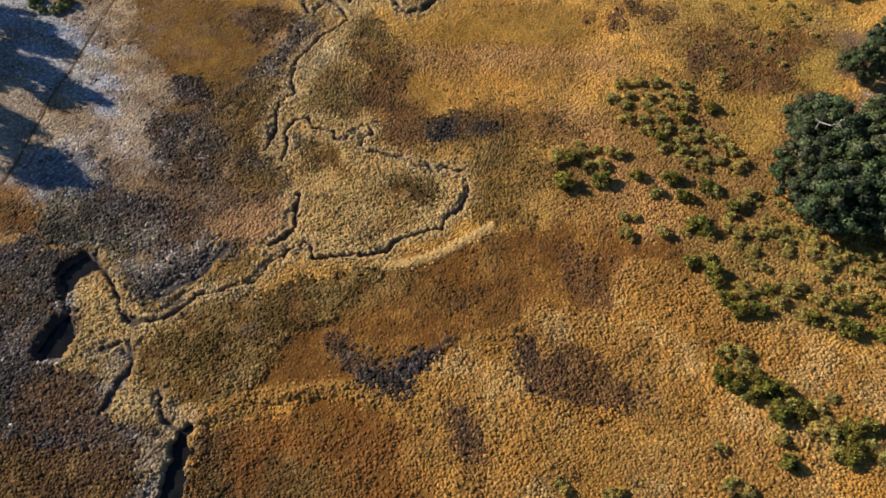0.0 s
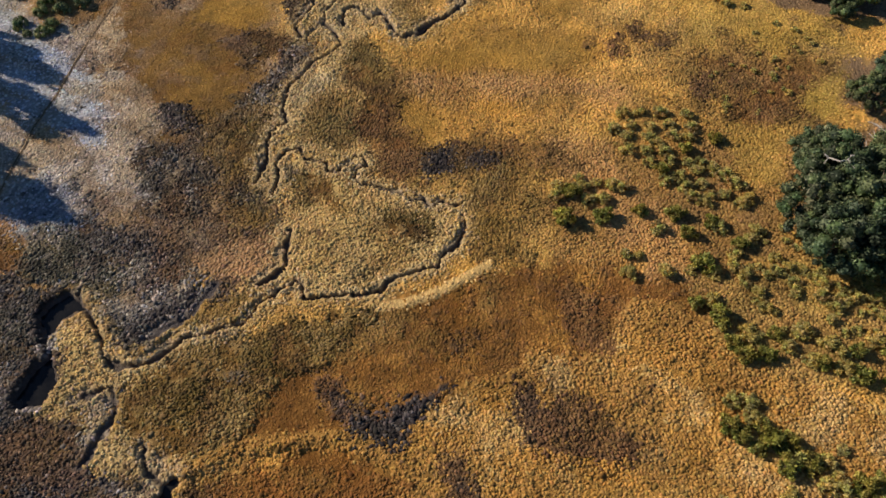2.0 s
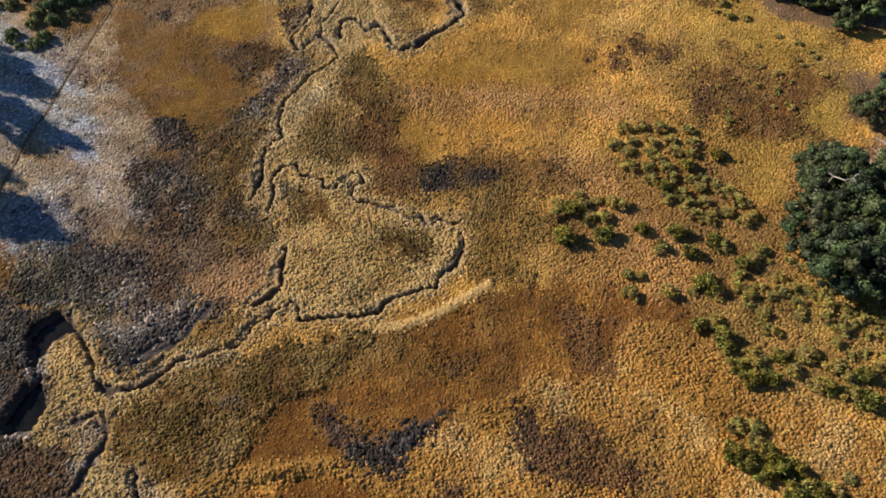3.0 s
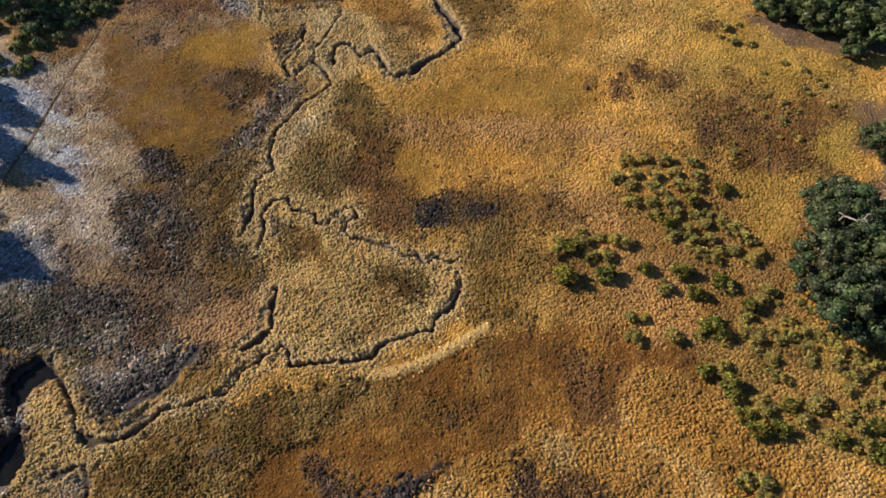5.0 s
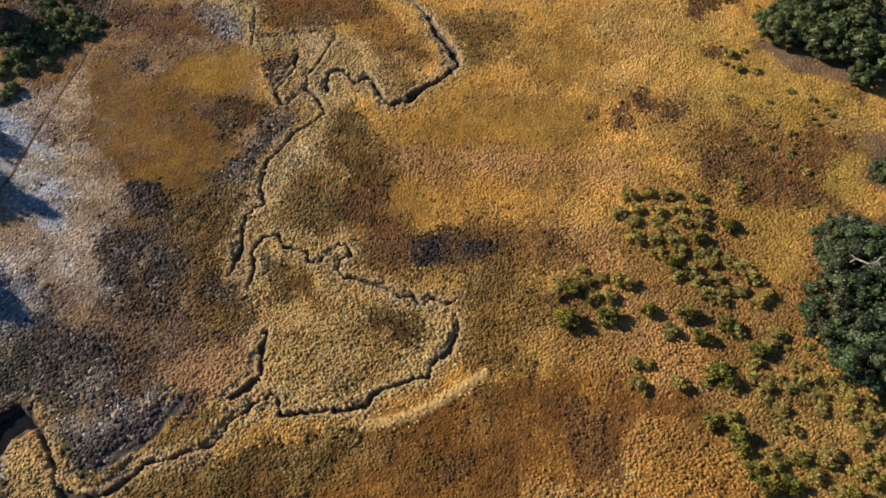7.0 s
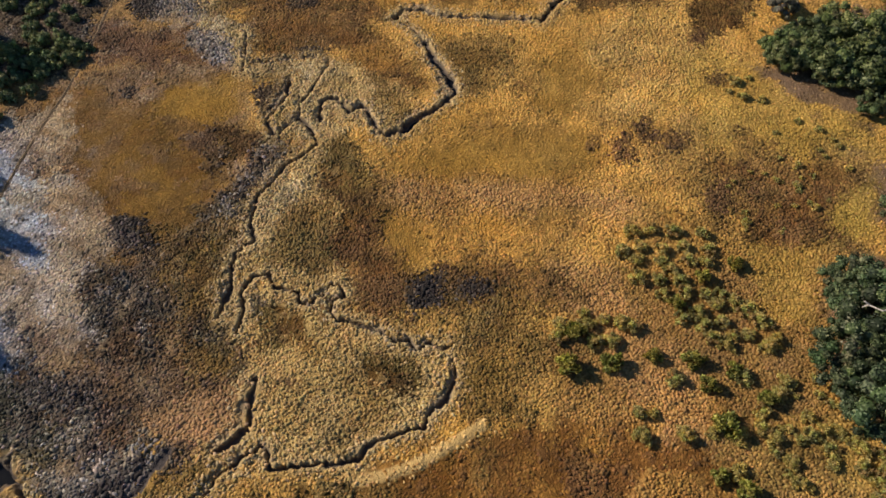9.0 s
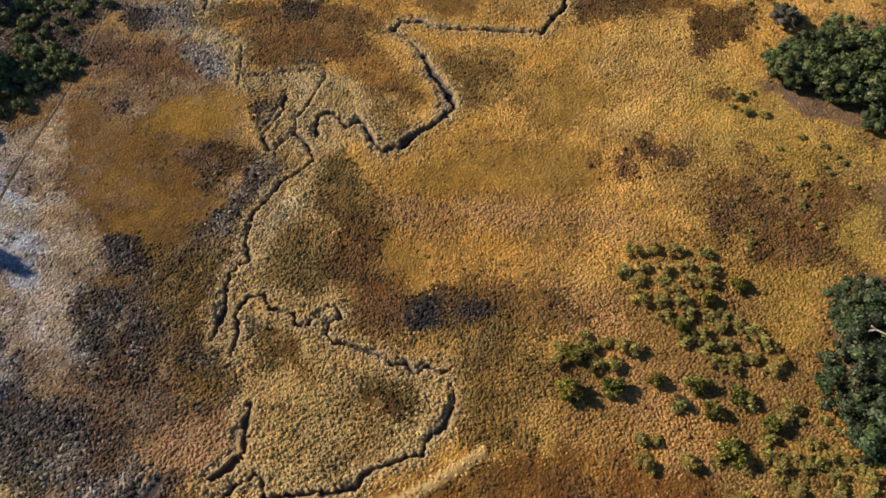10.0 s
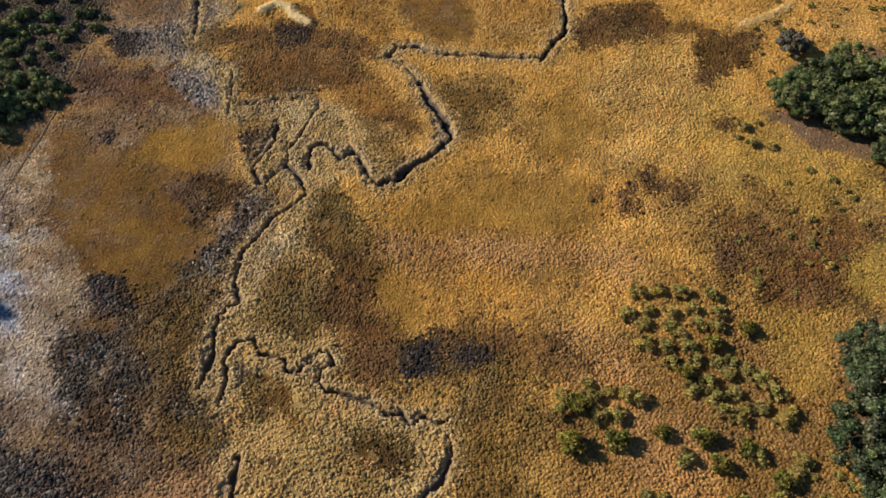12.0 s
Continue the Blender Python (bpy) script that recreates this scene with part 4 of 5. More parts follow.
WEST = [(-89,89.5,0.9,1.9),(-83.5,79.2,0.95,1.9),(-86,72.2,0.4,1.75),(-82,66,0.9,1.9),(-94,83,0.8,1.9),(-91,69.5,0.4,1.9),(-86,109,0.7,1.8),(-92,101,0.5,1.7),(-90,85.5,0.85,1.9),(-95,93.5,0.9,1.9),(-87,82,0.75,2.3),(-89,74.5,0.5,3.4),(-84,106.5,0.9,1.8),(-83,118,0.7,1.8)]


def lattice_noise(x, y, scale, seed):
    """Smooth random values from 0 to 1, alike at alike places."""
    px, py = x / scale, y / scale
    ix, iy = np.floor(px).astype(np.int64), np.floor(py).astype(np.int64)
    fx, fy = px - ix, py - iy
    fx, fy = fx * fx * (3 - 2 * fx), fy * fy * (3 - 2 * fy)
    table = np.random.RandomState(seed).rand(4096)

    def value(a, b):
        return table[(a * 374761 + b * 668265 + seed * 97) % 4096]
    return (value(ix, iy) * (1 - fx) + value(ix + 1, iy) * fx) * (1 - fy) + (value(ix, iy + 1) * (1 - fx) + value(ix + 1, iy + 1) * fx) * fy


def fbm(x, y, scale, seed, octaves=4):
    total, weight, norm = 0.0, 1.0, 0.0
    for k in range(octaves):
        total = total + weight * lattice_noise(x, y, scale / 2 ** k, seed + k)
        norm += weight
        weight *= 0.55
    return total / norm


def smooth(a, b, v):
    k = np.clip((v - a) / (b - a), 0, 1)
    return k * k * (3 - 2 * k)


def inside_distance(x, y, outline):
    """Metres inside the outline; negative outside."""
    best, odd = np.full(x.shape, 1e9), np.zeros(x.shape, bool)
    for (ax, ay), (bx, by) in zip(outline, outline[1:] + outline[:1]):
        dx, dy = bx - ax, by - ay
        k = np.clip(((x - ax) * dx + (y - ay) * dy) / (dx * dx + dy * dy + 1e-9), 0, 1)
        best = np.minimum(best, np.hypot(x - ax - k * dx, y - ay - k * dy))
        if dy:
            odd ^= ((ay > y) != (by > y)) & (x < ax + (y - ay) * dx / dy)
    return np.where(odd, best, -best)


def line_distance(x, y, line):
    best = np.full(x.shape, 1e9)
    for (ax, ay), (bx, by) in zip(line, line[1:]):
        dx, dy = bx - ax, by - ay
        k = np.clip(((x - ax) * dx + (y - ay) * dy) / (dx * dx + dy * dy + 1e-9), 0, 1)
        best = np.minimum(best, np.hypot(x - ax - k * dx, y - ay - k * dy))
    return best


def near(x, y, line, reach):
    px, py = [p[0] for p in line], [p[1] for p in line]
    return np.nonzero((x > min(px) - reach) & (x < max(px) + reach) & (y > min(py) - reach) & (y < max(py) + reach))[0]


def survey(x, y):
    """For flat arrays of places: height, zone values (colour, width, height, cover, dark share), group and distance to water courses."""
    wx = x + 1.8 * (fbm(x, y, 5.0, 11) - 0.5) + 0.9 * (fbm(x, y, 1.1, 12, 2) - 0.5)
    wy = y + 1.8 * (fbm(x, y, 5.0, 21) - 0.5) + 0.9 * (fbm(x, y, 1.1, 22, 2) - 0.5)
    rough = fbm(x, y, 1.6, 31, 3)
    broken = fbm(x, y, 3.2, 35, 4)
    fields = [fbm(x, y, s, seed, 3) for s, seed in ((2.6, 201), (3.4, 211), (1.3, 221), (2.0, 231))]
    # streaks left by the moving tree shade, along its direction
    fields.append(fbm((0.92 * x - 0.39 * y) / 4.5, 0.39 * x + 0.92 * y, 1.7, 241, 3))
    rows = {k: np.array([*v[0], *v[1:5]]) for k, v in ZONES.items()}
    val = np.repeat(rows["gold"][None], len(x), 0)
    west = smooth(-30, -45, x)[:, None] * 0.6
    val = val * (1 - west) + rows["duff"] * west
    group = np.full(len(x), 1)

    def lay(idx, zone, a):
        val[idx] = val[idx] * (1 - a[:, None]) + rows[zone] * a[:, None]
        group[idx[a > 0.5]] = ZONES[zone][5]

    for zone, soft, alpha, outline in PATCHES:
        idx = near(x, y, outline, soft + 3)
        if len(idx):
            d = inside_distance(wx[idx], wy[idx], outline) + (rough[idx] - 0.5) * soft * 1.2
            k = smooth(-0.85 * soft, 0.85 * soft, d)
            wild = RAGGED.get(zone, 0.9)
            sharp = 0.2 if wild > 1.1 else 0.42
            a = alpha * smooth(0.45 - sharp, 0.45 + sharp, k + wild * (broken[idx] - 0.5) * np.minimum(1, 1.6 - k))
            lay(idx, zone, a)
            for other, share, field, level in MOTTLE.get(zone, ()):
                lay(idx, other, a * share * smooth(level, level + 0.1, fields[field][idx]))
    z = 2.2 * (val[:, 4] - 0.11) + 0.9 * (fbm(x, y, 18.0, 41, 3) - 0.5) + 0.3 * (fbm(x, y, 5.0, 45, 3) - 0.5) + 0.14 * (fbm(x, y, 1.3, 51, 3) - 0.5)
    # broad mottling of the sward
    tone = 0.56 + 0.88 * fbm(x, y, 3.6, 61, 4)
    tone = tone * np.where(group == 3, 0.5 + 1.0 * fbm(x, y, 1.7, 65, 3), 1.0)
    warm = fbm(x, y, 4.5, 71, 3) - 0.5
    val[:, 0] *= tone * (1 + 0.12 * warm)
    val[:, 1] *= tone
    val[:, 2] *= tone * (1 - 0.4 * warm)
    val[:, 4] *= 0.55 + 0.9 * fbm(x, y, 5.5, 75, 3)
    # sandy crests and the narrow trail
    for line, half, rise, zone in ((RIDGE, 0.62, 0.2, "dune"), (CREST, 0.75, 0.3, "dune"), (SAND, 0.85, 0.6, "sand"), (RIM, 0.75, 0.22, "straw"), (TRAIL, 0.3, -0.06, "barren")):
        idx = near(x, y, line, 5)
        if len(idx):
            d = line_distance(x[idx] + 0.4 * (rough[idx] - 0.5), y[idx] + 0.4 * (rough[idx] - 0.5), line)
            z[idx] += rise * smooth(half * 1.8, 0, d)
            lay(idx, zone, (0.9 if rise > 0 else 0.95) * smooth(half * 1.3, half * 0.6, d))
    # water courses
    course, edge = np.full(len(x), 50.0), np.full(len(x), 50.0)
    jx = x + 0.9 * (fbm(x, y, 1.5, 81, 3) - 0.5) + 0.45 * (lattice_noise(x, y, 0.55, 86) - 0.5)
    jy = y + 0.9 * (fbm(x, y, 1.5, 91, 3) - 0.5) + 0.45 * (lattice_noise(x, y, 0.55, 96) - 0.5)
    cut, shoulder, slump = np.zeros(len(x)), np.zeros(len(x)), fbm(x, y, 3.5, 111, 3)
    for wide, deep, line in CHANNELS:
        idx = near(x, y, line, 4)
        if len(idx):
            half = wide * (0.12 + 0.46 * rough[idx])
            sway = min(1.0, wide / 0.9)
            d = line_distance(x[idx] + sway * (jx[idx] - x[idx]), y[idx] + sway * (jy[idx] - y[idx]), line) - half
            course[idx] = np.minimum(course[idx], d)
            if deep > 0.32:
                edge[idx] = np.minimum(edge[idx], d)
            cut[idx] = np.maximum(cut[idx], (deep + 0.15) * (0.45 + 0.75 * slump[idx]) * smooth(0.1, -0.2, d))
            side = line_distance(jx[idx] + 0.35 * wide, jy[idx] - 0.35 * wide, line)
            sunk = smooth(0.95 * wide, 0.5 * wide, side) * smooth(0.42, 0.6, slump[idx])
            cut[idx] = np.maximum(cut[idx], 0.3 * sunk)
            shoulder[idx] = np.maximum(shoulder[idx], sunk)
    for deep, outline in POOLS:
        idx = near(x, y, outline, 4)
        if len(idx):
            d = -inside_distance(jx[idx] + 1.6 * (slump[idx] - 0.5), jy[idx] + 1.6 * (broken[idx] - 0.5), outline)
            course[idx] = np.minimum(course[idx], d)
            cut[idx] = np.maximum(cut[idx], (deep + z[idx]) * smooth(0.45, -0.6, d))
    everywhere = np.arange(len(x))
    bank = smooth(2.0, 0.3, edge) * smooth(18.5, 22.5, y) * (0.25 + 0.9 * fbm(x, y, 2.5, 101, 3)) * smooth(-46, -38, x)
    lay(everywhere, "bank", np.clip(bank, 0, 0.85))
    lay(everywhere, "rim", 0.75 * smooth(0.75, 0.25, edge) * smooth(0.35, 0.55, broken) * smooth(-46, -42, x))
    lay(everywhere, "greyfrost", 0.4 * shoulder)
    lay(everywhere, "mud", 0.9 * smooth(0.1, -0.12, course))
    z += 0.12 * smooth(1.4, 0.2, course) - cut
    return z, val, group, course


# ---- the ground: one sheet, fine under the camera's way and coarse towards the horizon ----
def spaced(*spans):
    out = []
    for a, b, step in spans:
        out += list(np.arange(a, b - step * 0.5, step))
    return out


def outward(start, sign):
    out, step, v = [], 1.0, start
    while abs(v - start) < 2500:
        v += sign * step
        step *= 1.35
        out.append(v)
    return out


def sheet(name, xs, ys, z, colours, material):
    nx, ny = len(xs), len(ys)
    gx, gy = np.meshgrid(xs, ys)
    co = np.stack([gx.ravel(), gy.ravel(), z], 1).astype(np.float32)
    a = (np.arange(ny - 1)[:, None] * nx + np.arange(nx - 1)[None]).ravel()
    quads = np.stack([a, a + 1, a + nx + 1, a + nx], 1).astype(np.int32)
    return raw_mesh(name, co, quads, colours, material)


def raw_mesh(name, co, faces, colours, material):
    me = bpy.data.meshes.new(name)
    n, k = faces.shape
    me.vertices.add(len(co))
    me.vertices.foreach_set("co", np.ascontiguousarray(co, np.float32).ravel())
    me.loops.add(n * k)
    me.loops.foreach_set("vertex_index", np.ascontiguousarray(faces, np.int32).ravel())
    me.polygons.add(n)
    me.polygons.foreach_set("loop_start", (np.arange(n) * k).astype(np.int32))
    me.update(calc_edges=True)
    if colours is not None:
        at = me.color_attributes.new("Col", "FLOAT_COLOR", "POINT")
        at.data.foreach_set("color", np.concatenate([colours, np.ones((len(co), 1))], 1).astype(np.float32).ravel())
    me.materials.append(material)
    return me


XS = np.array(outward(-72, -1)[::-1] + spaced((-72, -58.5, 0.5), (-58.5, -46, 0.25), (-46, -25, 0.205), (-25, 2, 0.14), (2, 22, 0.24), (22, 70, 0.5)) + outward(70, 1))
YS = np.array(outward(4, -1)[::-1] + spaced((4, 12, 0.5), (12, 36, 0.2), (36, 63, 0.15), (63, 96, 0.205), (96, 120, 0.24)) + outward(120, 1))
GX, GY = np.meshgrid(XS, YS)
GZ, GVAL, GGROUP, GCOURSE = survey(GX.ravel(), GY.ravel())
# ground colour lowered to stand in for shade between the tussocks
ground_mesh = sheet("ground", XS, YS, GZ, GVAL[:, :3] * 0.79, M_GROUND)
ground_mesh.shade_smooth()
ground = tagged(new("ground", ground_mesh), "golden and brown dry marsh ground cut by narrow creeks", "ground", kind="structure")
GRID = GZ.reshape(GX.shape)


def height_at(x, y):
    i = np.clip(np.searchsorted(XS, x) - 1, 0, len(XS) - 2)
    j = np.clip(np.searchsorted(YS, y) - 1, 0, len(YS) - 2)
    u, v = (x - XS[i]) / (XS[i + 1] - XS[i]), (y - YS[j]) / (YS[j + 1] - YS[j])
    return (GRID[j, i] * (1 - u) + GRID[j, i + 1] * u) * (1 - v) + (GRID[j + 1, i] * (1 - u) + GRID[j + 1, i + 1] * u) * v


bm = bmesh.new()
bmesh.ops.create_grid(bm, x_segments=40, y_segments=40, size=1)
bmesh.ops.transform(bm, matrix=Matrix.Translation((-18, 66, -0.55)) @ Matrix.Diagonal((42, 62, 1, 1)), verts=bm.verts)
me = bpy.data.meshes.new("water")
bm.to_mesh(me)
me.materials.append(M_WATER)
tagged(new("water", me), "dark still water low in the marsh creeks", "water", kind="structure")

# the narrow trail: a trodden rut with a pale rim
def trail_mesh(line, step=0.5):
    pts = []
    for (ax, ay), (bx, by) in zip(line, line[1:]):
        n = max(2, int(math.hypot(bx - ax, by - ay) / step))
        pts += [(ax + (bx - ax) * k / n, ay + (by - ay) * k / n) for k in range(n)]
    pts = np.array(pts)
    pts[:, 0] += 0.35 * (fbm(pts[:, 0], pts[:, 1], 2.5, 131, 2) - 0.5)
    run = np.gradient(pts, axis=0)
    run /= np.linalg.norm(run, axis=1)[:, None]
    side = np.stack([-run[:, 1], run[:, 0]], 1)
    rows, tint = [], []
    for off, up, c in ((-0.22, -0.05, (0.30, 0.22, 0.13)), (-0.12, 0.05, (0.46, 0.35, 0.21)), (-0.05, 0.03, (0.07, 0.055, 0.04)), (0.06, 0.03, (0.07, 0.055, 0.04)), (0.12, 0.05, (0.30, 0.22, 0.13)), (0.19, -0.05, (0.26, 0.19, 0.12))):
        q = pts + side * off
        rows.append(np.stack([q[:, 0], q[:, 1], height_at(q[:, 0], q[:, 1]) + up + 0.03], 1))
        tint.append(np.repeat(np.array([c]), len(q), 0))
    co, n = np.concatenate(rows), len(pts)
    a = (np.arange(5)[:, None] * n + np.arange(n - 1)[None]).ravel()
    return raw_mesh("trail", co, np.stack([a, a + 1, a + n + 1, a + n], 1), np.concatenate(tint), M_GROUND)


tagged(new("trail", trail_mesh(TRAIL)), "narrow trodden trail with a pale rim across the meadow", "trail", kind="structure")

# ---- grass tussocks ----
GROUPS = [("pale_tussock_grass", "pale straw-coloured tussock grass standing on the marsh"),
          ("golden_grass", "short golden dry grass covering the meadow"),
          ("brown_sedge", "rust-brown and olive sedge on the meadow"),
          ("dark_sedge", "dark plum-brown sedge and dead reeds on damp ground, partly darkened as painted shade"),
          ("frosted_grass", "grey-white frosted grass beside the tree shade")]


def tussocks(seed, step, low, high):
    """Places and values of tussocks whose width lies between low and high."""
    rs = np.random.RandomState(seed)
    gx, gy = np.meshgrid(np.arange(-76, 74, step), np.arange(4, 122, step))
    x = gx.ravel() + (rs.rand(gx.size) - 0.5) * step * 0.95
    y = gy.ravel() + (rs.rand(gx.size) - 0.5) * step * 0.95
    edge = 45.5 + 0.35 * (y - 10)
    keep = (np.abs(x + 1) < edge) & (rs.rand(len(x)) < smooth(4, 11.5, y))
    x, y = x[keep], y[keep]
    stray = 0.55
    _, val, group, _ = survey(x + rs.normal(0, stray, len(x)), y + rs.normal(0, stray, len(x)))
    _, here, _, course = survey(x, y)
    w = val[:, 3]
    keep = (w >= low) & (w < high) & (rs.rand(len(x)) < np.minimum(val[:, 5], here[:, 5])) & (course > 0.06)
    return x[keep], y[keep], height_at(x[keep], y[keep]), val[keep], group[keep]


def grass_mesh(name, x, y, z, val, seed, blades):
    """Each tussock is a ragged rounded mound of matted grass with a few leaning pointed blades."""
    rs = np.random.RandomState(seed)
    n = len(x)
    width = 0.9 * val[:, 3] * rs.uniform(0.7, 1.4, n)
    tall = 0.75 * val[:, 4] * rs.uniform(0.6, 1.4, n)
    shade = rs.uniform(0.86, 1.14, n)
    dark = rs.rand(n) < val[:, 6]
    shade[dark] *= 0.5
    pale = (rs.rand(n) < 0.2) & (val[:, 0] - val[:, 2] < 0.08) & (val[:, 0] < 0.25)
    shade[pale] *= 2.3
    rime = (val[:, 0] - val[:, 2] < 0.12) & (val[:, 0] >= 0.2)
    shade[rime] *= np.where(rs.rand(int(rime.sum())) < 0.4, 0.5, 1.25)
    tall[dark] *= 1.5
    width[dark] *= 1.35
    # tussocks raised above the ground's colour, painting in sunlit crests
    col = 1.1 * val[:, :3] * shade[:, None] * (1 + np.clip(rs.normal(0, 0.035, (n, 3)), -0.1, 0.1))
    # mound: foot ring, shoulder ring, top
    k = 4
    a = np.arange(k)[None] * (2 * np.pi / k) + rs.uniform(0, 1, (n, 1)) + rs.uniform(-0.3, 0.3, (n, k))
    axis = rs.uniform(0, np.pi, (n, 1))
    r0 = 1.4 * width[:, None] * rs.uniform(0.38, 0.66, (n, k)) * (1 + 0.35 * np.cos(2 * (a - axis)))
    r1 = r0 * rs.uniform(0.45, 0.72, (n, k))
    z1 = tall[:, None] * rs.uniform(0.35, 1.0, (n, k))
    foot = np.stack([x[:, None] + r0 * np.cos(a), y[:, None] + r0 * np.sin(a), z[:, None] - 0.09 + 0 * a], -1)
    knee = np.stack([x[:, None] + r1 * np.cos(a + 0.25), y[:, None] + r1 * np.sin(a + 0.25), z[:, None] + z1], -1)
    peak = np.stack([x + 0.15 * width * rs.uniform(-1, 1, n), y + 0.15 * width * rs.uniform(-1, 1, n), z + tall * rs.uniform(0.95, 1.25, n)], -1)[:, None]
    mound = np.concatenate([foot, knee, peak], 1)
    i = np.arange(k)
    j = (i + 1) % k
    tri = np.concatenate([np.stack([i, j, k + i], 1), np.stack([j, k + j, k + i], 1), np.stack([k + i, k + j, 0 * i + 2 * k], 1)])
    faces = (tri[None] + (np.arange(n) * (2 * k + 1))[:, None, None]).reshape(-1, 3)
    # colour runs from a darker foot to a lighter top
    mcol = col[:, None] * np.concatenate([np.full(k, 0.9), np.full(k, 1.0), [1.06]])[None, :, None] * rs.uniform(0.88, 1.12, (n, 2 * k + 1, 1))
    # blades
    a = rs.uniform(0, 2 * np.pi, (n, blades))
    spread = np.sqrt(rs.rand(n, blades))
    root = spread * 0.4 * width[:, None]
    tip = root + (0.10 + 0.3 * spread) * width[:, None]
    up = tall[:, None] * (1.5 - 0.7 * spread) * rs.uniform(0.75, 1.2, (n, blades))
    half = width[:, None] * rs.uniform(0.07, 0.13, (n, blades))
    tw = a + rs.uniform(-0.7, 0.7, (n, blades))
    ca, sa = np.cos(a), np.sin(a)
    X, Y, Z = x[:, None], y[:, None], z[:, None]
    low = Z + 0.2 * tall[:, None] + 0 * a
    p0 = np.stack([X + ca * root - np.sin(tw) * half, Y + sa * root + np.cos(tw) * half, low], -1)
    p1 = np.stack([X + ca * root + np.sin(tw) * half, Y + sa * root - np.cos(tw) * half, low], -1)
    p2 = np.stack([X + ca * tip + 0.04, Y + sa * tip - 0.02, Z + up], -1)
    blade = np.stack([p0, p1, p2], 2).reshape(-1, 3)
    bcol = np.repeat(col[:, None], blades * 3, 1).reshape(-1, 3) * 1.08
    start = n * (2 * k + 1)
    co = np.concatenate([mound.reshape(-1, 3), blade])
    faces = np.concatenate([faces, start + np.arange(len(blade)).reshape(-1, 3)])
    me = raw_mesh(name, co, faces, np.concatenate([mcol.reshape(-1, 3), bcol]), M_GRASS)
    me.shade_smooth()
    return me


coarse = tussocks(5, 0.32, 0.365, 9)
medium = tussocks(6, 0.295, 0.325, 0.365)
short = tussocks(7, 0.315, 0.0, 0.325)
SWARD = [np.concatenate(p) for p in zip(coarse, medium, short)]
for g_id, (g_name, g_label) in enumerate(GROUPS):
    sel = SWARD[4] == g_id
    gm = grass_mesh(g_name, *[SWARD[k][sel] for k in range(4)], 100 + g_id, 2)
    tagged(new(g_name, gm), g_label, "grass", kind="stuff")


# ---- shrubs and trees ----
def part(name, me, parent, label=""):
    ob = new(name, me)
    ob.parent = parent
    return tagged(ob, label)


def limb_mesh(name, points, radii, material, sides=7):
    """A tapered, bent limb along the points."""
    bm = bmesh.new()
    rings = []
    for i, (p, r) in enumerate(zip(points, radii)):
        d = (points[min(i + 1, len(points) - 1)] - points[max(i - 1, 0)]).normalized()
        u = d.orthogonal().normalized()
        v = d.cross(u)
        rings.append([bm.verts.new(p + (u * math.cos(k * math.tau / sides) + v * math.sin(k * math.tau / sides)) * r) for k in range(sides)])
    for lo, hi in zip(rings, rings[1:]):
        for k in range(sides):
            bm.faces.new((lo[k], lo[(k + 1) % sides], hi[(k + 1) % sides], hi[k]))
    bm.faces.new(rings[0][::-1])
    bm.faces.new(rings[-1])
    bmesh.ops.recalc_face_normals(bm, faces=bm.faces)
    me = bpy.data.meshes.new(name)
    bm.to_mesh(me)
    bm.free()
    me.materials.append(material)
    return me


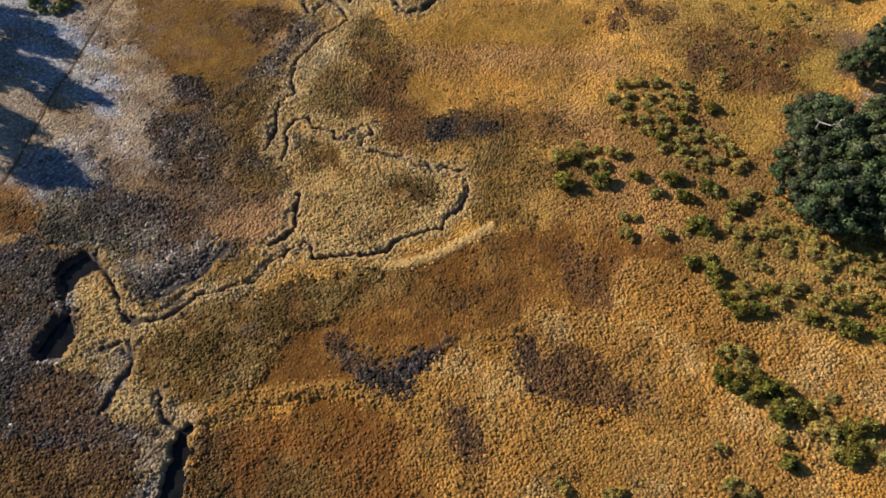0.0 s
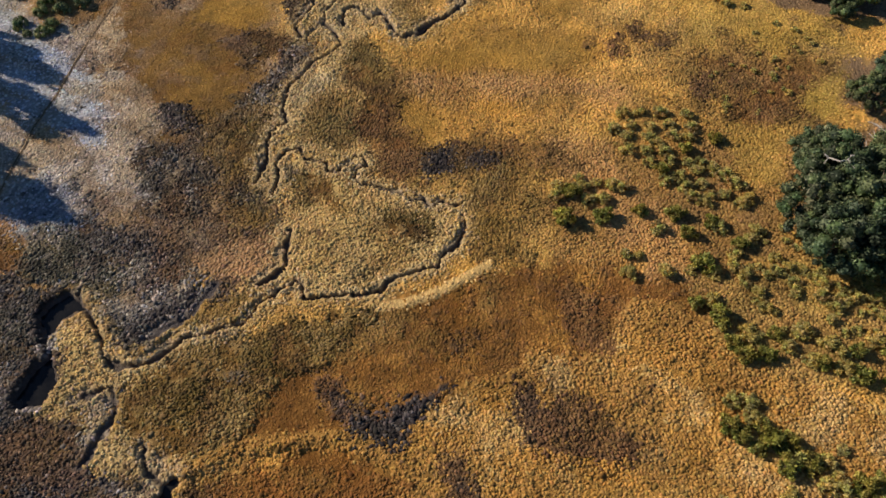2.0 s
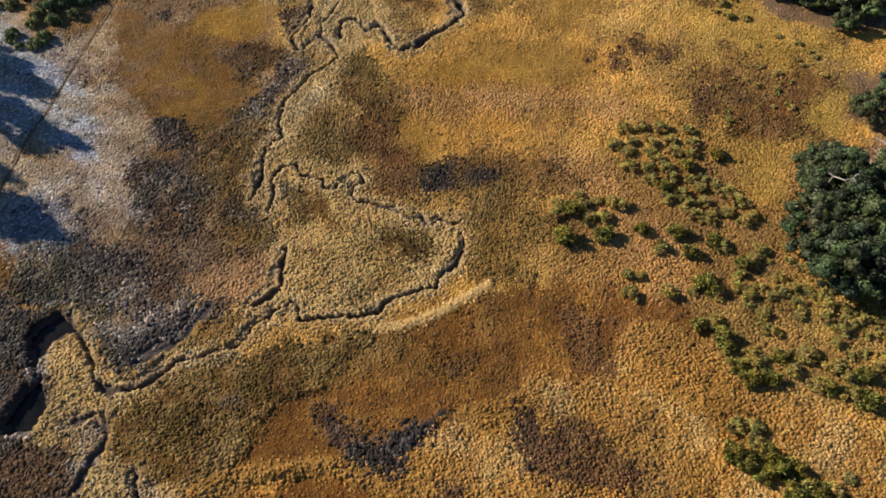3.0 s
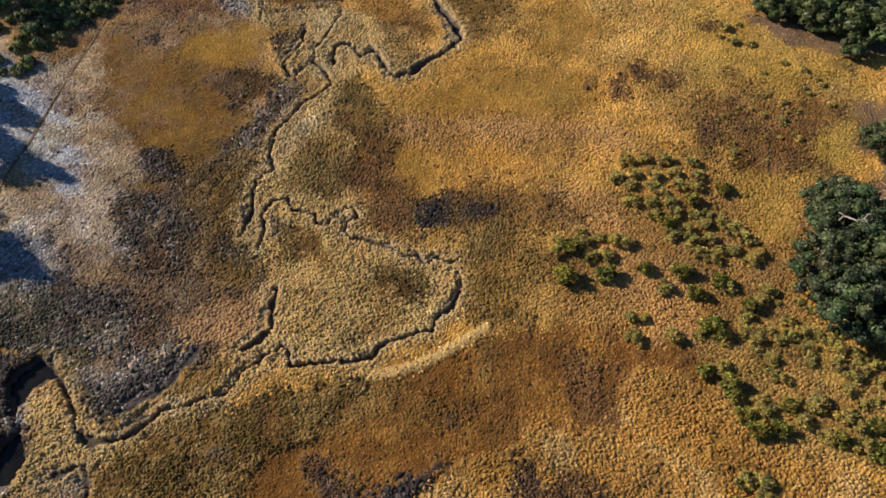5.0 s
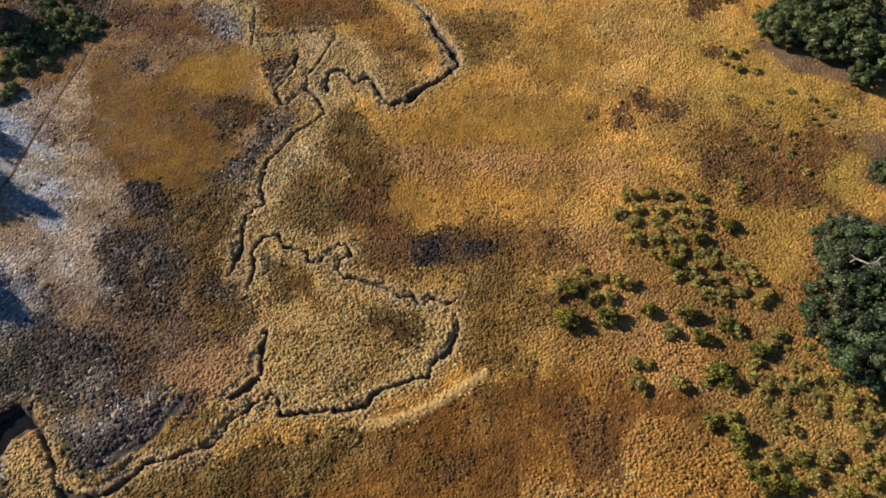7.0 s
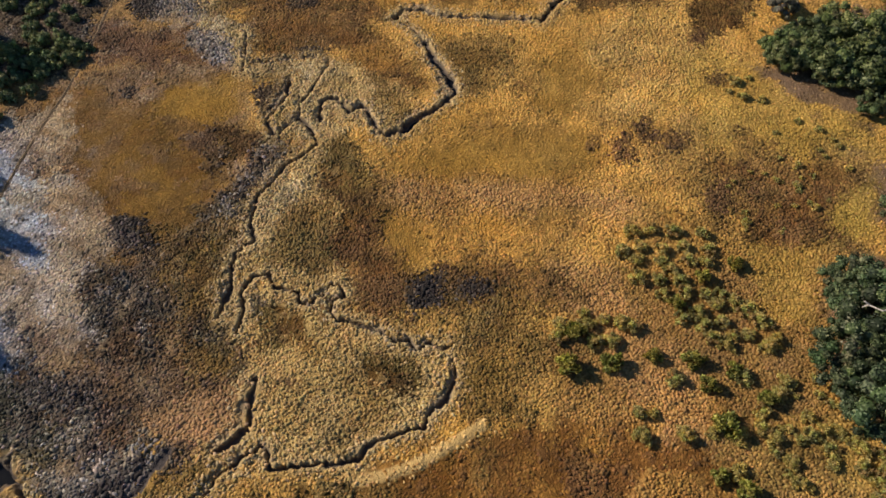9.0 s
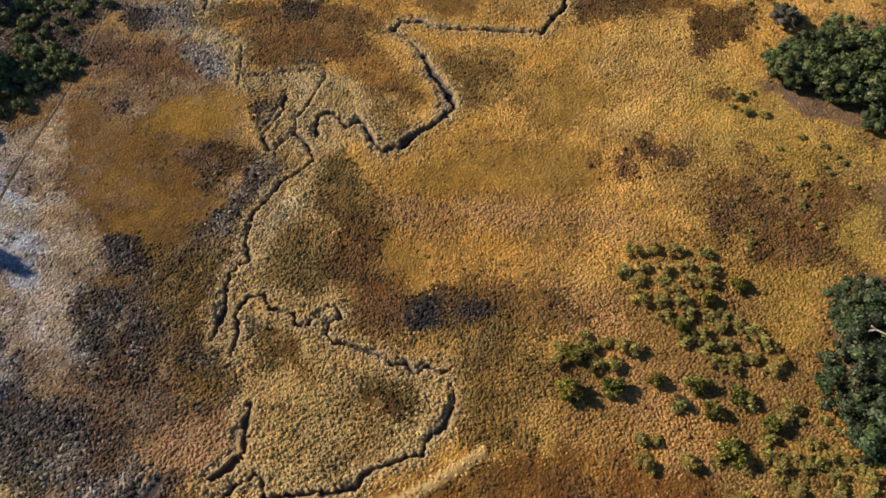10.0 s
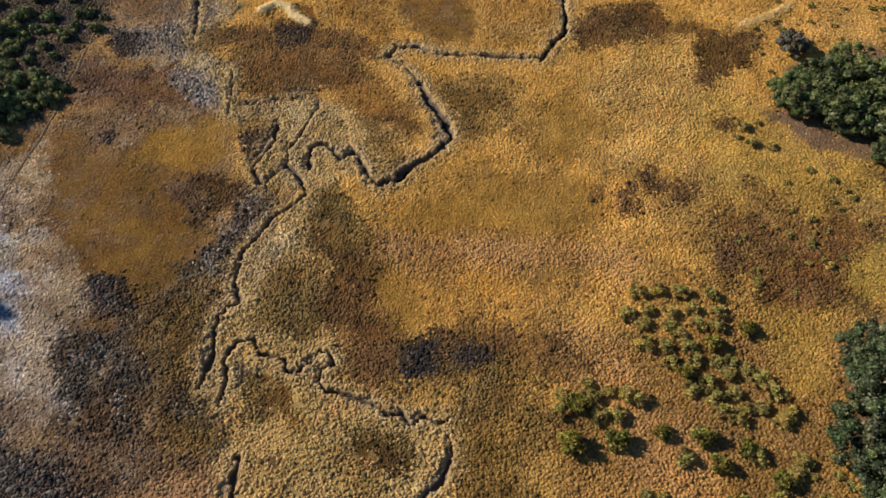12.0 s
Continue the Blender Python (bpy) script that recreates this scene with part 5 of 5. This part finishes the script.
def crown_mesh(name, lobes, leaves, size, rs, material, core=1, wispy=False):
    """Leaf sprays on the skin of many lobes: pointed quads that face outward unevenly."""
    n = len(lobes) * leaves
    c = np.repeat(np.array([l[:3] for l in lobes]), leaves, 0)
    r = np.repeat(np.array([l[3] for l in lobes]), leaves)
    d = rs.normal(size=(n, 3))
    d[:, 2] = np.where(d[:, 2] < -0.35, -d[:, 2], d[:, 2])
    d /= np.linalg.norm(d, axis=1)[:, None]
    p = c + d * (r * rs.uniform(0.72, 1.2, n))[:, None]
    nrm = d + rs.normal(size=(n, 3)) * 0.36
    nrm /= np.linalg.norm(nrm, axis=1)[:, None]
    u = np.cross(nrm, rs.normal(size=(n, 3)))
    u /= np.linalg.norm(u, axis=1)[:, None] + 1e-9
    if wispy:
        u = d + rs.normal(size=(n, 3)) * 0.45 + np.array([0, 0, 0.35])
        u /= np.linalg.norm(u, axis=1)[:, None]
        nrm = np.cross(u, rs.normal(size=(n, 3)))
        nrm /= np.linalg.norm(nrm, axis=1)[:, None] + 1e-9
    v = np.cross(nrm, u)
    thin = 0.24 if wispy else 0.55
    s = (size * rs.uniform(0.6, 1.35, n))[:, None]
    co = np.stack([p - u * s, p - v * s * thin + nrm * s * 0.15, p + u * s, p + v * s * thin + nrm * s * 0.15], 1).reshape(-1, 3)
    faces = np.arange(len(co)).reshape(-1, 4)
    # the shaded mass of twigs and leaves inside each lobe
    bm = bmesh.new()
    for x0, y0, z0, r0 in lobes if core else []:
        made = bmesh.ops.create_icosphere(bm, subdivisions=core, radius=r0 * (0.7 if wispy else 0.84), matrix=Matrix.Translation((x0, y0, z0)))
        for vert in made["verts"]:
            away = vert.co - Vector((x0, y0, z0))
            vert.co += away * float(rs.uniform(-0.2, 0.16))
    me = bpy.data.meshes.new(name)
    bm.to_mesh(me)
    bm.free()
    first, tris = len(me.vertices), len(me.polygons)
    inner = np.zeros(first * 3)
    me.vertices.foreach_get("co", inner)
    index = np.zeros(tris * 3, np.int32)
    me.loops.foreach_get("vertex_index", index)
    out = bpy.data.meshes.new(name)
    out.vertices.add(first + len(co))
    out.vertices.foreach_set("co", np.concatenate([inner.reshape(-1, 3), co]).astype(np.float32).ravel())
    out.loops.add(tris * 3 + len(faces) * 4)
    out.loops.foreach_set("vertex_index", np.concatenate([index, (faces + first).ravel()]).astype(np.int32))
    out.polygons.add(tris + len(faces))
    out.polygons.foreach_set("loop_start", np.concatenate([np.arange(tris) * 3, tris * 3 + np.arange(len(faces)) * 4]).astype(np.int32))
    out.update(calc_edges=True)
    # every lobe has its own shade of green
    own = rs.uniform(0.55, 1.4, (len(lobes), 1)) * (1 + rs.uniform(-0.12, 0.12, (len(lobes), 3)))
    tone = np.concatenate([np.repeat(own, first // len(lobes), 0), np.repeat(own, leaves * 4, 0)])
    at = out.color_attributes.new("Tone", "FLOAT_COLOR", "POINT")
    at.data.foreach_set("color", np.concatenate([tone, np.ones((len(tone), 1))], 1).astype(np.float32).ravel())
    out.materials.append(material)
    bpy.data.meshes.remove(me)
    return out


def crown_lobes(rs, count, radius, tall, low, lobe):
    """Lobes over a flattened, uneven dome of unit radius."""
    out = []
    for k in range(count):
        a = k * 2.399963 + rs.uniform(-0.3, 0.3)
        q = math.sqrt((k + 0.4) / count)
        rr = radius * q * rs.uniform(0.85, 1.1) * (1 + 0.16 * math.sin(2 * a + rs.uniform(0, 1)))
        zz = low + (tall - low) * math.sqrt(max(0.0, 1 - (q * 0.96) ** 2)) * rs.uniform(0.5, 1.12)
        out.append((rr * math.cos(a), rr * math.sin(a), zz - lobe * 0.5, lobe * rs.uniform(0.45, 1.55)))
    for k in range(count // 2):
        a = rs.uniform(0, math.tau)
        out.append((radius * 0.8 * math.cos(a), radius * 0.8 * math.sin(a), low + (tall - low) * rs.uniform(0.0, 0.35), lobe * rs.uniform(0.7, 1.1)))
    return out


def make_tree(seed, name, radius, tall, count, leaves, size, material, lobe, label, category):
    rs = np.random.RandomState(seed)
    top = new(name)
    tagged(top, label, category)
    lobes = crown_lobes(rs, count, radius, tall, tall * 0.22, lobe)
    lean = Vector((rs.uniform(-0.3, 0.3), rs.uniform(-0.3, 0.3), 0))
    pts = [Vector((0, 0, -0.4)), Vector((0, 0, tall * 0.15)), lean * 0.6 + Vector((0, 0, tall * 0.35)), lean + Vector((0, 0, tall * 0.6))]
    w = radius * 0.07
    part("trunk", limb_mesh("trunk", pts, [w * 1.3, w, w * 0.8, w * 0.4], M_BARK, 8), top)
    for k in range(5):
        t = lobes[(k * 5 + 3) % count]
        end = Vector(t[:3])
        start = pts[2] if k % 2 else pts[1]
        mid = start.lerp(end, 0.5) + Vector((0, 0, 0.25))
        part("limb", limb_mesh("limb", [start, mid, end], [w * 0.6, w * 0.4, w * 0.15], M_BARK, 6), top)
    part("crown", crown_mesh("crown", lobes, leaves, size, rs, material), top)
    return top


def make_shrub(seed, name, material, label):
    """A shrub about 1 m in radius and 1.1 m tall."""
    rs = np.random.RandomState(seed)
    top = new(name)
    tagged(top, label, "shrub")
    lobes = [(0, 0, 0.7, 0.34)]
    for k in range(13):
        a = k * 2.4 + rs.uniform(-0.5, 0.5)
        q = rs.uniform(0.3, 0.95)
        lobes.append((q * math.cos(a), q * math.sin(a), rs.uniform(0.15, 0.85) * (1.1 - 0.55 * q), rs.uniform(0.14, 0.32)))
    for k in range(4):
        t = lobes[k + 1]
        part("stem", limb_mesh("stem", [Vector((0, 0, -0.15)), Vector((t[0] * 0.4, t[1] * 0.4, 0.2)), Vector(t[:3])], [0.05, 0.035, 0.015], M_BARK, 5), top)
    part("shoot_tuft", crown_mesh("shoot_tuft", lobes, 30, 0.25, rs, material, 0, True), top, "thin upright shoots")
    part("crown", crown_mesh("crown", lobes, 48, 0.11, rs, material), top)
    return top


def stand(ob, x, y, z, turn, sx, sz):
    return Matrix.LocRotScale((x, y, z), Euler((0, 0, turn)), (sx, sx, sz))


def set_out(models, places, seed, group):
    """Place every model once, then copies; places are rows of x, y, radius scale and height scale."""
    rs = random.Random(seed)
    used = set()
    for x, y, sx, sz in places:
        k = len(used) if len(used) < len(models) else rs.randrange(len(models))
        m = stand(None, x, y, float(height_at(np.array([x]), np.array([y]))[0]) - 0.05, rs.uniform(0, math.tau), sx, sz)
        if k in used:
            ob = copy_thing(models[k], Matrix.Identity(4))
            ob.matrix_basis = m
        else:
            used.add(k)
            ob = models[k]
            ob.matrix_basis = m
        tagged(ob, group=group)


SHRUBS = SHRUBS_0 + SHRUBS_1 + SHRUBS_2 + SHRUBS_3
rnd = random.Random(77)
# thin scatter of small bushes between the thicket and the grove
for cx0, cx1, cy0, cy1, count in ((30, 50, 34, 43, 55), (30, 37, 43, 56, 10), (45, 68, 98, 115, 30), (36, 46, 36, 41, 12), (31, 48, 37, 48, 34), (38, 44, 86, 92, 5), (34, 46, 65, 75, 22), (40, 50, 74, 84, 10)):
    for k in range(count):
        SHRUBS.append((rnd.uniform(cx0, cx1), rnd.uniform(cy0, cy1), rnd.uniform(0.4, 0.85) * (0.65 if cy0 in (65, 74, 98) else 1.0)))
green = [make_shrub(200 + k, "shrub", M_GREEN, "bushy bright olive-green shrub in the marsh grass") for k in range(4)]
olive = [make_shrub(210 + k, "shrub", M_OLIVE, "small twiggy olive-brown shrub in the dry grass") for k in range(4)]
set_out(green, [(x, y, r * 0.8, r * 1.0) for x, y, r in SHRUBS if r >= 1.05], 1, "marsh shrubs")
set_out(olive, [(x, y, r * 1.08, r * 1.0) for x, y, r in SHRUBS if r < 1.05], 2, "marsh shrubs")

oaks = [make_tree(300 + k, "tree", 1.0 * 4.5, 7.0, 60, 110, 0.165, M_TREE, 0.72, "dense dark green broadleaf evergreen tree at the meadow edge", "tree") for k in range(4)]
set_out(oaks, [(x, y, r / 4.5, h / 7.0) for k, (x, y, r, h) in enumerate(TREES) if k != 2 and y < 75], 3, "evergreen grove")
# the northern grove is lower, greener and more broken
young = [make_tree(330 + k, "tree", 4.5, 7.0, 30, 130, 0.25, M_YOUNG, 1.0, "low mid-green evergreen tree beside bare ground", "tree") for k in range(3)]
set_out(young, [(x, y, r / 4.5, h / 7.0) for x, y, r, h in TREES if y > 75], 8, "northern grove")
# one of the grove has bleached dead limbs among its leaves
old = make_tree(350, "tree", 4.5, 7.0, 56, 110, 0.165, M_TREE, 0.72, "dark green evergreen tree with bleached bare limbs", "tree")
for line in (((-2.4, -0.4, 4.6), (-3.1, -1.2, 6.7), (-2.25, -2.0, 7.0), (-1.4, -1.8, 7.0), (-0.9, -2.8, 6.8)), ((-1.4, -1.8, 7.0), (-1.0, -1.4, 7.2), (-0.7, -1.4, 7.2)), ((-3.1, -1.2, 6.7), (-3.5, -0.9, 6.9))):
    part("dead_limb", limb_mesh("dead_limb", [Vector(q) for q in line], [0.09, 0.08, 0.07, 0.05, 0.03][:len(line)], M_DEAD, 6), old, "bleached bare limb")
old.matrix_basis = stand(None, TREES[2][0], TREES[2][1], -0.1, 0.0, TREES[2][2] / 4.5, TREES[2][3] / 7.0)
tagged(old, group="evergreen grove")
bushes = [make_tree(320 + k, "bush", 2.5, 3.0, 16, 46, 0.2, M_LOW, 0.75, "low spreading green bush of the shaded thicket", "bush") for k in range(3)]
thicket = [(x, y, r * 0.45 / 2.5, h / 6.2) for x, y, r, h in LOW_TREES]
thicket += [(x + rnd.uniform(-2.2, 1.2), y + rnd.uniform(-1.8, 1.8), r * 0.3 / 2.5, h / 8.5) for x, y, r, h in LOW_TREES]
set_out(bushes, thicket, 4, "thicket bushes")
pale = make_tree(340, "bush", 2.2, 2.6, 26, 80, 0.2, M_GREY, 0.42, "grey leafless bush beside the grove", "bush")
set_out([pale], [(x, y, 1.0, 1.0) for x, y in GREY], 5, "grove edge bushes")

# tall trees west of the meadow, whose shade falls across the frosted grass
shade_trees = [make_tree(360 + k, "tall_tree", 3.6, 12.0, 30, 55, 0.3, M_TREE, 1.0, "tall dark evergreen tree at the marsh's western edge", "tree") for k in range(2)]
set_out(shade_trees, [(x, y, s, s * h) for x, y, s, h in WEST], 6, "western tree line")


# bleached fallen branches in the clearing between the grove's trees
def make_fallen_branch(seed):
    rs = np.random.RandomState(seed)
    top = tagged(new("fallen_branch"), "bleached dead branch lying on bare ground", "branch", group="fallen branches")
    main = [Vector((-1.6, 0, 0.15)), Vector((-0.5, 0.2, 0.28)), Vector((0.6, 0.05, 0.3)), Vector((1.7, 0.35, 0.22))]
    part("stem", limb_mesh("stem", main, [0.13, 0.11, 0.08, 0.03], M_DEAD, 6), top)
    for k in range(3):
        start = main[1].lerp(main[2], k / 3)
        end = start + Vector((rs.uniform(0.5, 0.9), (-1) ** k * rs.uniform(0.6, 1.0), rs.uniform(0.0, 0.25)))
        part("twig", limb_mesh("twig", [start, start.lerp(end, 0.5) + Vector((0, 0, 0.06)), end], [0.05, 0.035, 0.012], M_DEAD, 5), top)
    return top


for k, (bx, by, bt) in enumerate(((53.6, 62.4, 2.2), (50.3, 58.9, 0.3), (52.2, 60.2, 1.2))):
    ob = make_fallen_branch(400 + k)
    ob.matrix_basis = pose(bx, by, float(height_at(np.array([bx]), np.array([by]))[0]) - 0.02, 0, 0, math.degrees(bt))
